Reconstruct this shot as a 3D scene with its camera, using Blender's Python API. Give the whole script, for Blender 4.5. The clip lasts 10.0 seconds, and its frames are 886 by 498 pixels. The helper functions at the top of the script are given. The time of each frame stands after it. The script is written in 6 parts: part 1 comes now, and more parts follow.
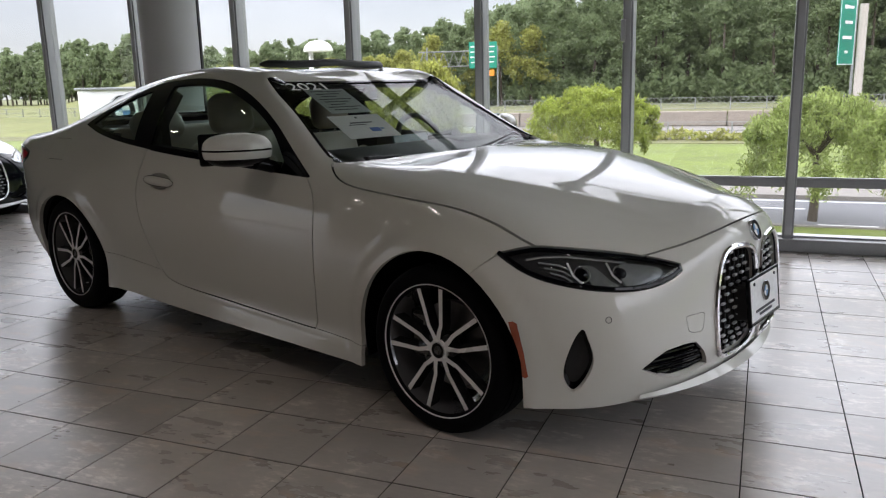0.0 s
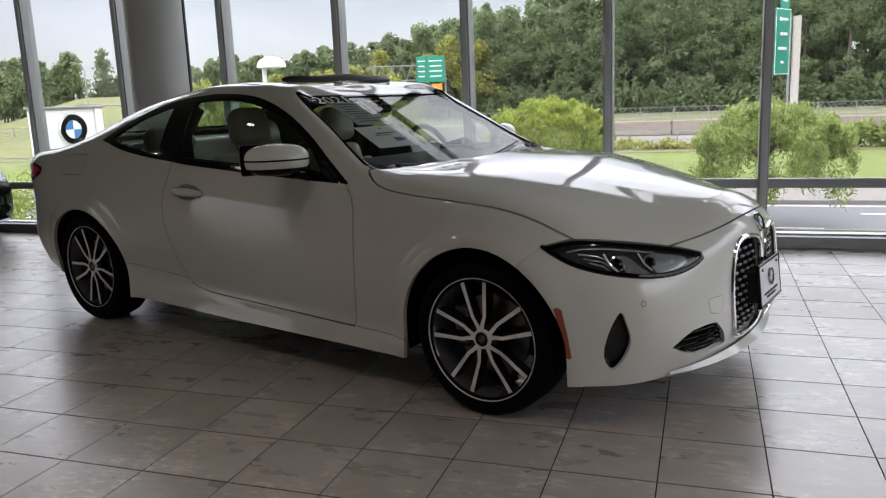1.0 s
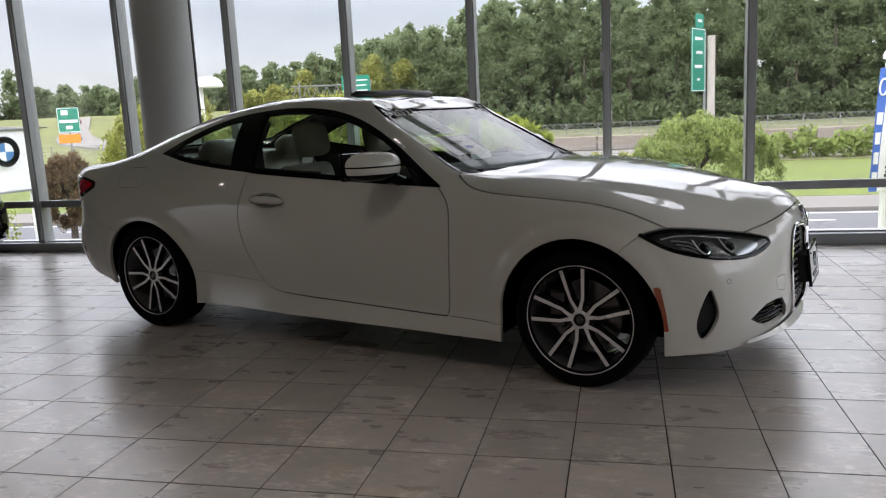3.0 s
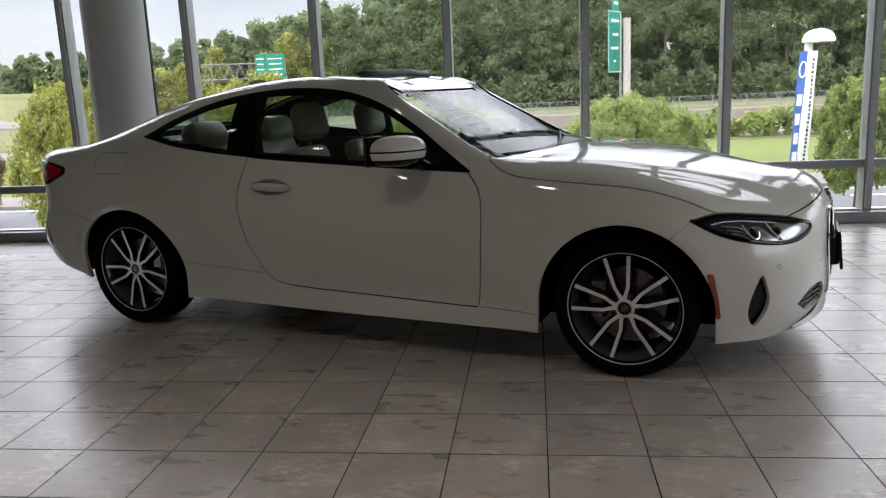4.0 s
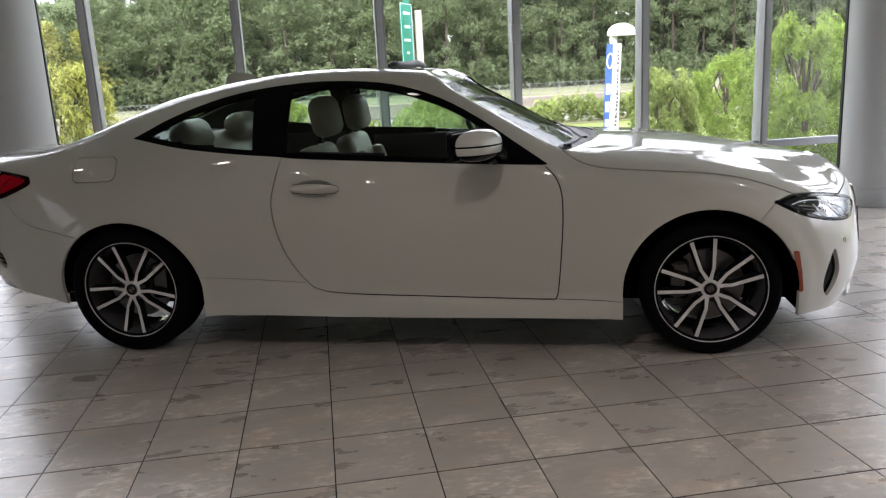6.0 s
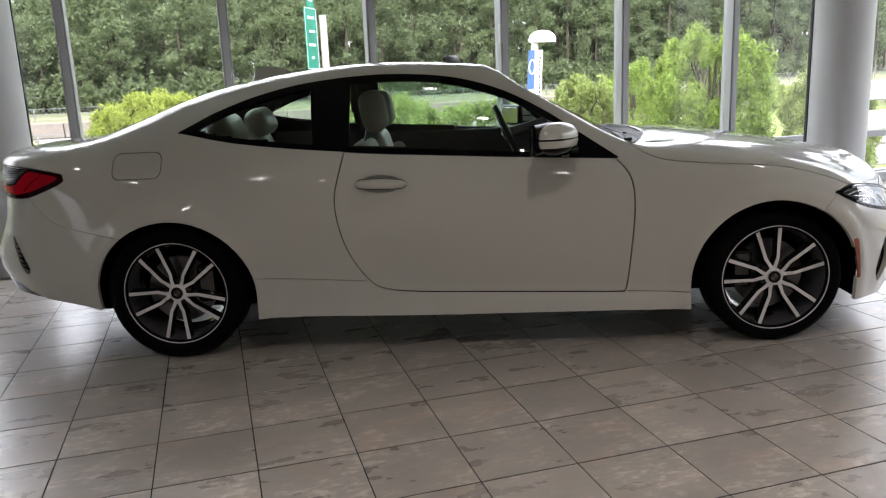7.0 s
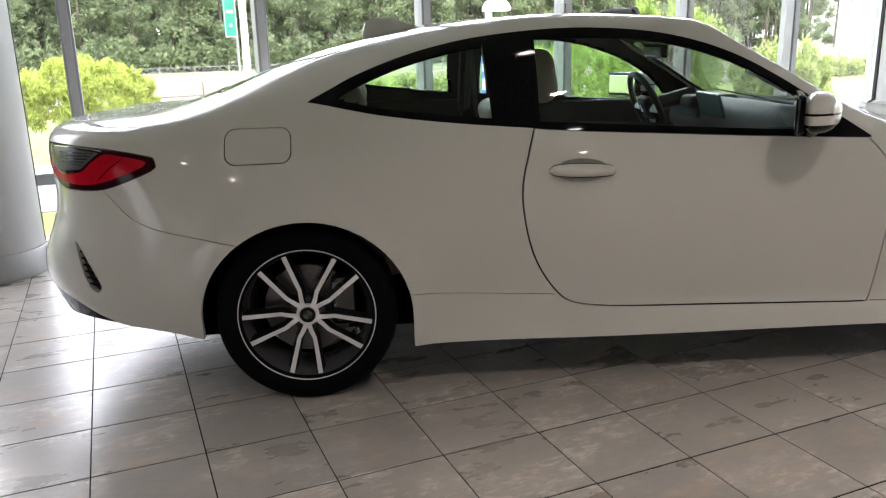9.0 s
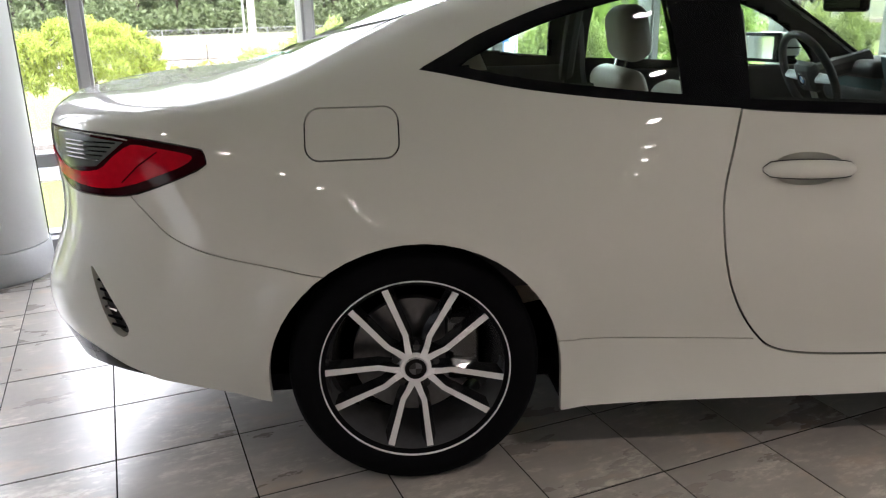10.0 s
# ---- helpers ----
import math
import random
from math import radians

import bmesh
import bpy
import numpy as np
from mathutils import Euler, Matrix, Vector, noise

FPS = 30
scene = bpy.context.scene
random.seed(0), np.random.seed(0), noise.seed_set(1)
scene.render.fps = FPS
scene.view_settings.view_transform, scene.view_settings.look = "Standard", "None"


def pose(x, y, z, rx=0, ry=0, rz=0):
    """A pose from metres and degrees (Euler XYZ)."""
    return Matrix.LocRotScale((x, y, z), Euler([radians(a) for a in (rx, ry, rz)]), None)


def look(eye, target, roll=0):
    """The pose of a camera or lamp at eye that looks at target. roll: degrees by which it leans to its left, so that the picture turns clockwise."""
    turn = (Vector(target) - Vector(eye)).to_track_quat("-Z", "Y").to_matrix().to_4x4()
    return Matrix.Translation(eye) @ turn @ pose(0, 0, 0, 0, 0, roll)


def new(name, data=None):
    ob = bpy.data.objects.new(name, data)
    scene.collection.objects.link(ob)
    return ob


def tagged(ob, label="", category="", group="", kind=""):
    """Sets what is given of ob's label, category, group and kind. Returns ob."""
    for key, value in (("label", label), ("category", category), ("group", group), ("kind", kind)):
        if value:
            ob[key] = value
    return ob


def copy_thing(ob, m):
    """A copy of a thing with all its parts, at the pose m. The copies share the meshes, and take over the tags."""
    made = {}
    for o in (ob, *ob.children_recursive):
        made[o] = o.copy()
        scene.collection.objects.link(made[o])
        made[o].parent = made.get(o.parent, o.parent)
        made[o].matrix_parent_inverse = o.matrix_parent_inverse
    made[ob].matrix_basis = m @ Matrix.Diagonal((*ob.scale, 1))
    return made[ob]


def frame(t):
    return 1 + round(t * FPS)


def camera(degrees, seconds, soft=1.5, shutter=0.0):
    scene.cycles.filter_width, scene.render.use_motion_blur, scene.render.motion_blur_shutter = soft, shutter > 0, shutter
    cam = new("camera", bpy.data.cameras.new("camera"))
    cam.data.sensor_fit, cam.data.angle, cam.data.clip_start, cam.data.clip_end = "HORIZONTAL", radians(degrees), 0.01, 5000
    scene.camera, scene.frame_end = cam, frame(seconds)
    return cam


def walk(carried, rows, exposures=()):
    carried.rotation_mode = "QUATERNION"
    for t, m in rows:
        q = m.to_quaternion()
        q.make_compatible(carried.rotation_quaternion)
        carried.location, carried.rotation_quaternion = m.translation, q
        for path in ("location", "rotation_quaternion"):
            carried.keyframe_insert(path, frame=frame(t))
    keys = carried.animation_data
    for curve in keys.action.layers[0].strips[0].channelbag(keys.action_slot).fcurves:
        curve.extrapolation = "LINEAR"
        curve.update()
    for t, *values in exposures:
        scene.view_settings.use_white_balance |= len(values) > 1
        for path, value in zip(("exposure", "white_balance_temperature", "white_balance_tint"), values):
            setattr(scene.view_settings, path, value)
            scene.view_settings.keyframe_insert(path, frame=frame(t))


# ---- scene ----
cam = camera(59.3, 10.0, soft=1.2)
PATH = [
    (0, (-0.058, 0.075, 1.255), (-0.806, 1.883, 0.843), -1.5),
    (0.5, (-0.173, -0.036, 1.26), (-0.856, 1.801, 0.862), -1.9),
    (1, (-0.296, -0.286, 1.255), (-0.927, 1.573, 0.873), -2.3),
    (1.5, (-0.36, -0.519, 1.259), (-0.946, 1.359, 0.9), -2.6),
    (2, (-0.433, -0.712, 1.267), (-0.984, 1.179, 0.92), -2.6),
    (2.5, (-0.659, -0.83, 1.264), (-1.163, 1.074, 0.915), -2.6),
    (2.7, (-0.77, -0.874, 1.247), (-1.255, 1.037, 0.908), -2.7),
    (3.8, (-1.354, -0.783, 1.28), (-1.645, 1.157, 0.889), -2.7),
    (4, (-1.486, -0.773, 1.282), (-1.725, 1.171, 0.879), -2.6),
    (4.5, (-1.835, -0.732, 1.312), (-1.934, 1.221, 0.888), -2.5),
    (5, (-2.138, -0.657, 1.317), (-2.09, 1.295, 0.883), -2.5),
    (5.5, (-2.474, -0.634, 1.333), (-2.279, 1.306, 0.888), -2.5),
    (5.7, (-2.604, -0.654, 1.347), (-2.377, 1.282, 0.901), -2.8),
    (6.8, (-3.437, -0.458, 1.325), (-2.934, 1.425, 0.878), -2.5),
    (7, (-3.593, -0.417, 1.32), (-3.051, 1.457, 0.876), -2.4),
    (7.5, (-3.903, -0.253, 1.324), (-3.284, 1.594, 0.87), -2.1),
    (8, (-4.118, 0.04, 1.322), (-3.436, 1.861, 0.855), -1.9),
    (8.5, (-4.319, 0.364, 1.313), (-3.595, 2.163, 0.826), -1.7),
    (9, (-4.401, 0.76, 1.285), (-3.658, 2.543, 0.768), -1.5),
    (9.5, (-4.398, 1.21, 1.277), (-3.658, 2.981, 0.716), -1.2),
    (10, (-4.459, 1.694, 1.24), (-3.735, 3.459, 0.639), -1.3),
]
walk(cam, [(t, look(eye, target, roll)) for t, eye, target, roll in PATH], [(0.0, -0.08, 6280, 15), (2.5, -0.22, 6280, 15), (4.5, 0.10, 6280, 15), (5.5, 0.48, 6280, 15), (7.0, 0.68, 6280, 15), (8.5, 1.16, 6280, 15), (10.0, 1.65, 6280, 15)])

# ---- light: an overcast sky, a very soft sun, and the showroom's ceiling lights ----
world = bpy.data.worlds.new("sky")
scene.world = world
world.use_nodes = True
wn, wl = world.node_tree.nodes, world.node_tree.links
wn.clear()
sky = wn.new("ShaderNodeTexSky")
sky.sky_type, sky.sun_disc = "NISHITA", False
sky.sun_elevation, sky.sun_rotation = radians(44), radians(195)
sky_bg = wn.new("ShaderNodeBackground")
sky_bg.inputs["Strength"].default_value = 0.05
cloud_tex = wn.new("ShaderNodeTexNoise")
cloud_tex.inputs["Scale"].default_value, cloud_tex.inputs["Detail"].default_value = 3.2, 6
cloud_map = wn.new("ShaderNodeMapping")
cloud_map.inputs["Scale"].default_value = (1, 1, 3.5)
cloud_co = wn.new("ShaderNodeTexCoord")
cloud_ramp = wn.new("ShaderNodeValToRGB")
cloud_ramp.color_ramp.elements[0].position, cloud_ramp.color_ramp.elements[0].color = 0.32, (0.63, 0.645, 0.662, 1)
cloud_ramp.color_ramp.elements[1].position, cloud_ramp.color_ramp.elements[1].color = 0.66, (0.86, 0.87, 0.88, 1)
cloud_bg = wn.new("ShaderNodeBackground")
cloud_bg.inputs["Strength"].default_value = 1.0
both = wn.new("ShaderNodeAddShader")
w_out = wn.new("ShaderNodeOutputWorld")
wl.new(cloud_co.outputs["Generated"], cloud_map.inputs["Vector"])
wl.new(cloud_map.outputs["Vector"], cloud_tex.inputs["Vector"])
wl.new(cloud_tex.outputs["Fac"], cloud_ramp.inputs["Fac"])
up = wn.new("ShaderNodeSeparateXYZ")
rise = wn.new("ShaderNodeMapRange")
rise.interpolation_type = "SMOOTHSTEP"
rise.inputs["From Min"].default_value, rise.inputs["From Max"].default_value = 0.12, 0.31
rise.inputs["To Min"].default_value, rise.inputs["To Max"].default_value = 1.05, 5.3
lit = wn.new("ShaderNodeVectorMath")
lit.operation = "SCALE"
wl.new(cloud_co.outputs["Generated"], up.inputs[0])
wl.new(up.outputs["Z"], rise.inputs["Value"])
wl.new(cloud_ramp.outputs["Color"], lit.inputs[0])
wl.new(rise.outputs["Result"], lit.inputs["Scale"])
wl.new(lit.outputs["Vector"], cloud_bg.inputs["Color"])
wl.new(sky.outputs["Color"], sky_bg.inputs["Color"])
wl.new(sky_bg.outputs[0], both.inputs[0])
wl.new(cloud_bg.outputs[0], both.inputs[1])
wl.new(both.outputs[0], w_out.inputs["Surface"])

sun = new("sun", bpy.data.lights.new("sun", "SUN"))
sun.data.energy, sun.data.angle, sun.data.color = 1.5, radians(14), (1, 0.97, 0.92)
sun.matrix_world = look((-8, -16, 30), (0, 14, 0))

CEILING = 3.5
for lx in (-9.5, -6.2, -2.9, 0.4, 3.7):
    for ly in (-4.3, -0.9, 0.8):
        spot = new("ceiling_lamp_light", bpy.data.lights.new("ceiling_lamp_light", "AREA"))
        spot.data.shape, spot.data.size, spot.data.energy, spot.data.color, spot.data.spread = "DISK", 0.12, 9.2, (1, 0.87, 0.77), radians(95)
        spot.matrix_world = pose(lx, ly, CEILING - 0.03)

# ---- materials ----
def nodes_of(name):
    m = bpy.data.materials.new(name)
    m.use_nodes = True
    n, l = m.node_tree.nodes, m.node_tree.links
    return m, n, l, n["Principled BSDF"]


def mat(name, color, rough=0.5, metal=0.0, vary=0.12, scale=6.0, bump=0.0, fine=60.0, coat=0.0, spec=0.5, stretch=(1, 1, 1), emit=0.0, island=0.0):
    """A surface with colour variation at two scales, fine relief and uneven gloss."""
    m, n, l, p = nodes_of(name)
    co = n.new("ShaderNodeTexCoord")
    mp = n.new("ShaderNodeMapping")
    mp.inputs["Scale"].default_value = stretch
    l.new(co.outputs["Object"], mp.inputs["Vector"])
    big, small = n.new("ShaderNodeTexNoise"), n.new("ShaderNodeTexNoise")
    big.inputs["Scale"].default_value, big.inputs["Detail"].default_value = scale, 5
    small.inputs["Scale"].default_value, small.inputs["Detail"].default_value = fine, 3
    for t in (big, small):
        l.new(mp.outputs["Vector"], t.inputs["Vector"])
    add = n.new("ShaderNodeMath")
    add.operation = "ADD"
    l.new(big.outputs["Fac"], add.inputs[0])
    l.new(small.outputs["Fac"], add.inputs[1])
    tone = n.new("ShaderNodeMapRange")
    tone.inputs["From Min"].default_value, tone.inputs["From Max"].default_value = 0.6, 1.4
    tone.inputs["To Min"].default_value, tone.inputs["To Max"].default_value = 1 - vary, 1 + vary
    l.new(add.outputs[0], tone.inputs["Value"])
    last = tone.outputs["Result"]
    if island:
        geo = n.new("ShaderNodeNewGeometry")
        oi = n.new("ShaderNodeObjectInfo")
        s0 = n.new("ShaderNodeMath")
        s0.operation = "ADD"
        l.new(geo.outputs["Random Per Island"], s0.inputs[0])
        l.new(oi.outputs["Random"], s0.inputs[1])
        s1 = n.new("ShaderNodeMath")
        s1.operation = "FRACT"
        l.new(s0.outputs[0], s1.inputs[0])
        s2 = n.new("ShaderNodeMapRange")
        s2.inputs["To Min"].default_value, s2.inputs["To Max"].default_value = 1 - island, 1 + island
        l.new(s1.outputs[0], s2.inputs["Value"])
        s3 = n.new("ShaderNodeMath")
        s3.operation = "MULTIPLY"
        l.new(last, s3.inputs[0])
        l.new(s2.outputs["Result"], s3.inputs[1])
        last = s3.outputs[0]
    mul = n.new("ShaderNodeVectorMath")
    mul.operation = "SCALE"
    mul.inputs[0].default_value = color
    l.new(last, mul.inputs["Scale"])
    l.new(mul.outputs["Vector"], p.inputs["Base Color"])
    rr = n.new("ShaderNodeMapRange")
    rr.inputs["To Min"].default_value, rr.inputs["To Max"].default_value = max(rough - 0.06, 0.01), min(rough + 0.06, 1)
    l.new(big.outputs["Fac"], rr.inputs["Value"])
    l.new(rr.outputs["Result"], p.inputs["Roughness"])
    p.inputs["Metallic"].default_value = metal
    p.inputs["Specular IOR Level"].default_value = spec
    p.inputs["Coat Weight"].default_value, p.inputs["Coat Roughness"].default_value, p.inputs["Coat IOR"].default_value = coat, 0.03, 1.5
    if bump:
        b = n.new("ShaderNodeBump")
        b.inputs["Strength"].default_value, b.inputs["Distance"].default_value = bump, 0.004
        l.new(small.outputs["Fac"], b.inputs["Height"])
        l.new(b.outputs["Normal"], p.inputs["Normal"])
    if emit:
        p.inputs["Emission Color"].default_value, p.inputs["Emission Strength"].default_value = (*color, 1), emit
    return m


def leaf(name, color, vary, scale, fine, island):
    """Leaves: matt above, letting some light through."""
    m = mat(name, color, 0.75, vary=vary, scale=scale, fine=fine, island=island, spec=0.2)
    n, l = m.node_tree.nodes, m.node_tree.links
    out, p = n["Material Output"], next(k for k in n if k.type == "BSDF_PRINCIPLED")
    thru, mix = n.new("ShaderNodeBsdfTranslucent"), n.new("ShaderNodeMixShader")
    src = p.inputs["Base Color"].links[0].from_socket
    l.new(src, thru.inputs["Color"])
    mix.inputs["Fac"].default_value = 0.6
    l.new(p.outputs[0], mix.inputs[1])
    l.new(thru.outputs[0], mix.inputs[2])
    l.new(mix.outputs[0], out.inputs["Surface"])
    return m


def glass(name, tint, ior=1.45, rough=0.0, sheen=1.0):
    """A thin pane: see-through, with a mirror image that grows at grazing angles."""
    m, n, l, p = nodes_of(name)
    n.remove(p)
    clear, gloss, mix, edge = (n.new("ShaderNode" + k) for k in ("BsdfTransparent", "BsdfGlossy", "MixShader", "LayerWeight"))
    clear.inputs["Color"].default_value = (*tint, 1)
    gloss.inputs["Roughness"].default_value = rough
    gloss.inputs["Color"].default_value = (sheen, sheen, sheen, 1)
    edge.inputs["Blend"].default_value = 0.5
    fifth, scale = n.new("ShaderNodeMath"), n.new("ShaderNodeMapRange")
    fifth.operation = "POWER"
    fifth.inputs[1].default_value = 5.0
    scale.inputs["To Min"].default_value, scale.inputs["To Max"].default_value = ((ior - 1) / (ior + 1)) ** 2, 1.0
    l.new(edge.outputs["Facing"], fifth.inputs[0])
    l.new(fifth.outputs[0], scale.inputs["Value"])
    l.new(scale.outputs["Result"], mix.inputs["Fac"])
    l.new(clear.outputs[0], mix.inputs[1])
    l.new(gloss.outputs[0], mix.inputs[2])
    l.new(mix.outputs[0], n["Material Output"].inputs["Surface"])
    return m


PAINT = mat("white_car_paint", (0.588, 0.590, 0.543), 0.55, vary=0.008, coat=1.0, scale=2, spec=0.06)
BLACK_GLOSS = mat("black_gloss_trim", (0.0025, 0.0027, 0.004), 0.02, vary=0.1, spec=0.19)
BLACK_MATT = mat("black_plastic", (0.010, 0.010, 0.011), 0.55, vary=0.2, bump=0.15, fine=300)
DARK = mat("dark_lining", (0.012, 0.012, 0.013), 0.8, vary=0.25)
WELL = mat("wheel_well_felt", (0.004, 0.004, 0.005), 0.95, vary=0.3, spec=0.02)
CHROME = mat("chrome", (0.80, 0.80, 0.82), 0.06, 1.0, vary=0.02)
ALU = mat("machined_aluminium", (0.84, 0.84, 0.85), 0.26, 0.12, vary=0.05, fine=400)
RIM_DARK = mat("gloss_black_rim_paint", (0.012, 0.0125, 0.014), 0.16, 0.0, vary=0.1, coat=1.0)
BARREL = mat("dark_grey_barrel_paint", (0.085, 0.087, 0.092), 0.12, 0.2, vary=0.1, coat=1.0)
RUBBER = mat("tyre_rubber", (0.0035, 0.0037, 0.0045), 0.7, vary=0.2, bump=0.2, fine=200, spec=0.05)
STEEL = mat("brake_steel", (0.13, 0.13, 0.133), 0.30, 0.9, vary=0.2)
LEATHER = mat("cream_leather", (0.36, 0.315, 0.25), 0.45, vary=0.06, bump=0.35, fine=220)
CABIN = mat("black_cabin_leather", (0.024, 0.025, 0.027), 0.5, vary=0.2, bump=0.3, fine=250)
SCREEN = mat("dark_screen", (0.10, 0.16, 0.17), 0.12, vary=0.1, coat=0.5)
CAR_GLASS = glass("car_glass", (0.74, 0.84, 0.79), 1.5)
SCREEN_GLASS = glass("windscreen_glass", (0.75, 0.78, 0.76), 1.5, 0.0, 0.48)
PANE = glass("window_pane", (0.955, 0.955, 0.955), 1.33)
# a thin pale veil mixed into the big panes paints in reflected-room haze
pane_n, pane_l = PANE.node_tree.nodes, PANE.node_tree.links
haze, haze_mix, haze_tex, haze_amt = (pane_n.new("ShaderNode" + k) for k in ("BsdfDiffuse", "MixShader", "TexNoise", "MapRange"))
haze.inputs["Color"].default_value = (0.75, 0.77, 0.78, 1)
haze_tex.inputs["Scale"].default_value, haze_tex.inputs["Detail"].default_value = 1.3, 6
haze_amt.inputs["To Min"].default_value, haze_amt.inputs["To Max"].default_value = 0.008, 0.045
pane_l.new(haze_tex.outputs["Fac"], haze_amt.inputs["Value"])
pane_l.new(haze_amt.outputs["Result"], haze_mix.inputs["Fac"])
pane_l.new(pane_n["Material Output"].inputs["Surface"].links[0].from_socket, haze_mix.inputs[1])
pane_l.new(haze.outputs[0], haze_mix.inputs[2])
pane_l.new(haze_mix.outputs[0], pane_n["Material Output"].inputs["Surface"])
FRAME_BRIGHT = mat("bright_reflector", (0.60, 0.62, 0.64), 0.22, 0.7, vary=0.1)
LAMP_GREY = mat("grey_reflector", (0.34, 0.35, 0.36), 0.18, 0.6, vary=0.15, scale=30, coat=0.5)
LAMP_HOUSE = mat("lamp_housing", (0.035, 0.035, 0.038), 0.3, 0.4, vary=0.2, scale=30)
LAMP_GLASS = glass("lamp_glass", (0.90, 0.92, 0.93), 1.4)
RED_GLASS = mat("red_lamp_lens", (0.48, 0.004, 0.016), 0.16, vary=0.15, spec=0.12)
RED_DARK = mat("dark_red_lamp_lens", (0.022, 0.001, 0.003), 0.12, vary=0.1, spec=0.15)
GREY_LENS = mat("smoked_lamp_lens", (0.10, 0.115, 0.11), 0.15, vary=0.15, spec=0.3)
AMBER = mat("amber_marker_lens", (0.30, 0.055, 0.02), 0.25, vary=0.1, coat=1.0)
PAPER = mat("paper", (0.78, 0.78, 0.77), 0.7, vary=0.03)
PAPER_GREY = mat("grey_paper", (0.36, 0.40, 0.38), 0.7, vary=0.08)
INK = mat("dark_ink", (0.05, 0.05, 0.06), 0.7)
BLUE = mat("blue_print", (0.06, 0.14, 0.46), 0.5)
SKYBLUE = mat("light_blue_enamel", (0.06, 0.19, 0.40), 0.3)
WHITE_PAINT = mat("white_paint", (0.78, 0.78, 0.77), 0.5, vary=0.05, scale=3)
STICKER = mat("white_sticker", (0.76, 0.77, 0.77), 0.6)
FRAME_GREY = mat("grey_window_frame", (0.32, 0.325, 0.335), 0.42, 0.25, vary=0.06, bump=0.08)
FRAME_LIGHT = mat("light_grey_metal", (0.46, 0.47, 0.485), 0.40, 0.3, vary=0.05)
COLUMN = mat("grey_column_paint", (0.50, 0.505, 0.515), 0.38, 0.0, vary=0.02, scale=2)
CEIL = mat("grey_ceiling", (0.22, 0.215, 0.21), 0.85, vary=0.05)
WALL = mat("warm_grey_wall", (0.21, 0.185, 0.16), 0.7, vary=0.06, bump=0.1)
GROUT = mat("dark_grout", (0.008, 0.0075, 0.007), 0.9, vary=0.3, scale=30, spec=0.04)
GLOW = mat("lamp_diffuser", (1.0, 0.93, 0.84), 0.5, vary=0.0, emit=25.0)
ASPHALT = mat("asphalt", (0.13, 0.132, 0.138), 0.85, vary=0.15, scale=0.3, bump=0.3, fine=20)
CONCRETE = mat("concrete", (0.19, 0.175, 0.158), 0.85, vary=0.15, scale=0.4, fine=4)
BARRIER = mat("weathered_barrier", (0.25, 0.215, 0.18), 0.9, vary=0.25, scale=0.6, fine=3, stretch=(1, 1, 3))
GRASS = mat("grass", (0.115, 0.150, 0.020), 0.9, vary=0.4, scale=0.35, fine=2)
HILL = mat("rough_grass", (0.135, 0.145, 0.038), 0.95, vary=0.45, scale=0.06, fine=0.4)
MEADOW = mat("dry_meadow", (0.125, 0.125, 0.05), 0.95, vary=0.3, scale=0.3, fine=2)
EARTH = mat("far_ground", (0.12, 0.13, 0.055), 0.95, vary=0.3, scale=0.05, fine=0.6)
LEAF_FAR = leaf("woodland_leaves", (0.212, 0.263, 0.138), 0.30, 0.11, 0.7, 0.16)
LEAF_AUTUMN = leaf("turning_leaves", (0.33, 0.34, 0.105), 0.3, 0.2, 1.0, 0.35)
SHRUB_GOLD = leaf("golden_shrub_leaves", (0.33, 0.345, 0.09), 0.45, 1.2, 6, 0.5)
LEAF_BUSH = leaf("yellow_green_leaves", (0.30, 0.355, 0.075), 0.25, 0.9, 5, 0.35)
LEAF_DULL = leaf("dull_green_leaves", (0.285, 0.345, 0.115), 0.25, 0.9, 5, 0.35)
BARK = mat("bark", (0.085, 0.068, 0.052), 0.9, vary=0.3, scale=3, fine=20)
GREEN_SIGN = mat("green_road_sign", (0.008, 0.23, 0.15), 0.45, vary=0.06)
GALV = mat("galvanised_steel", (0.27, 0.28, 0.28), 0.5, 0.5, vary=0.1)
WEATHERED = mat("weathered_wood_pole", (0.42, 0.39, 0.35), 0.85, vary=0.2, stretch=(8, 8, 1))
LEAF_GREEN = leaf("bright_green_leaves", (0.24, 0.33, 0.075), 0.3, 0.9, 5, 0.4)
LEAF_BROWN = leaf("brown_leaves", (0.20, 0.14, 0.075), 0.3, 0.9, 5, 0.4)
ORANGE = mat("orange_sign", (0.75, 0.26, 0.02), 0.5)


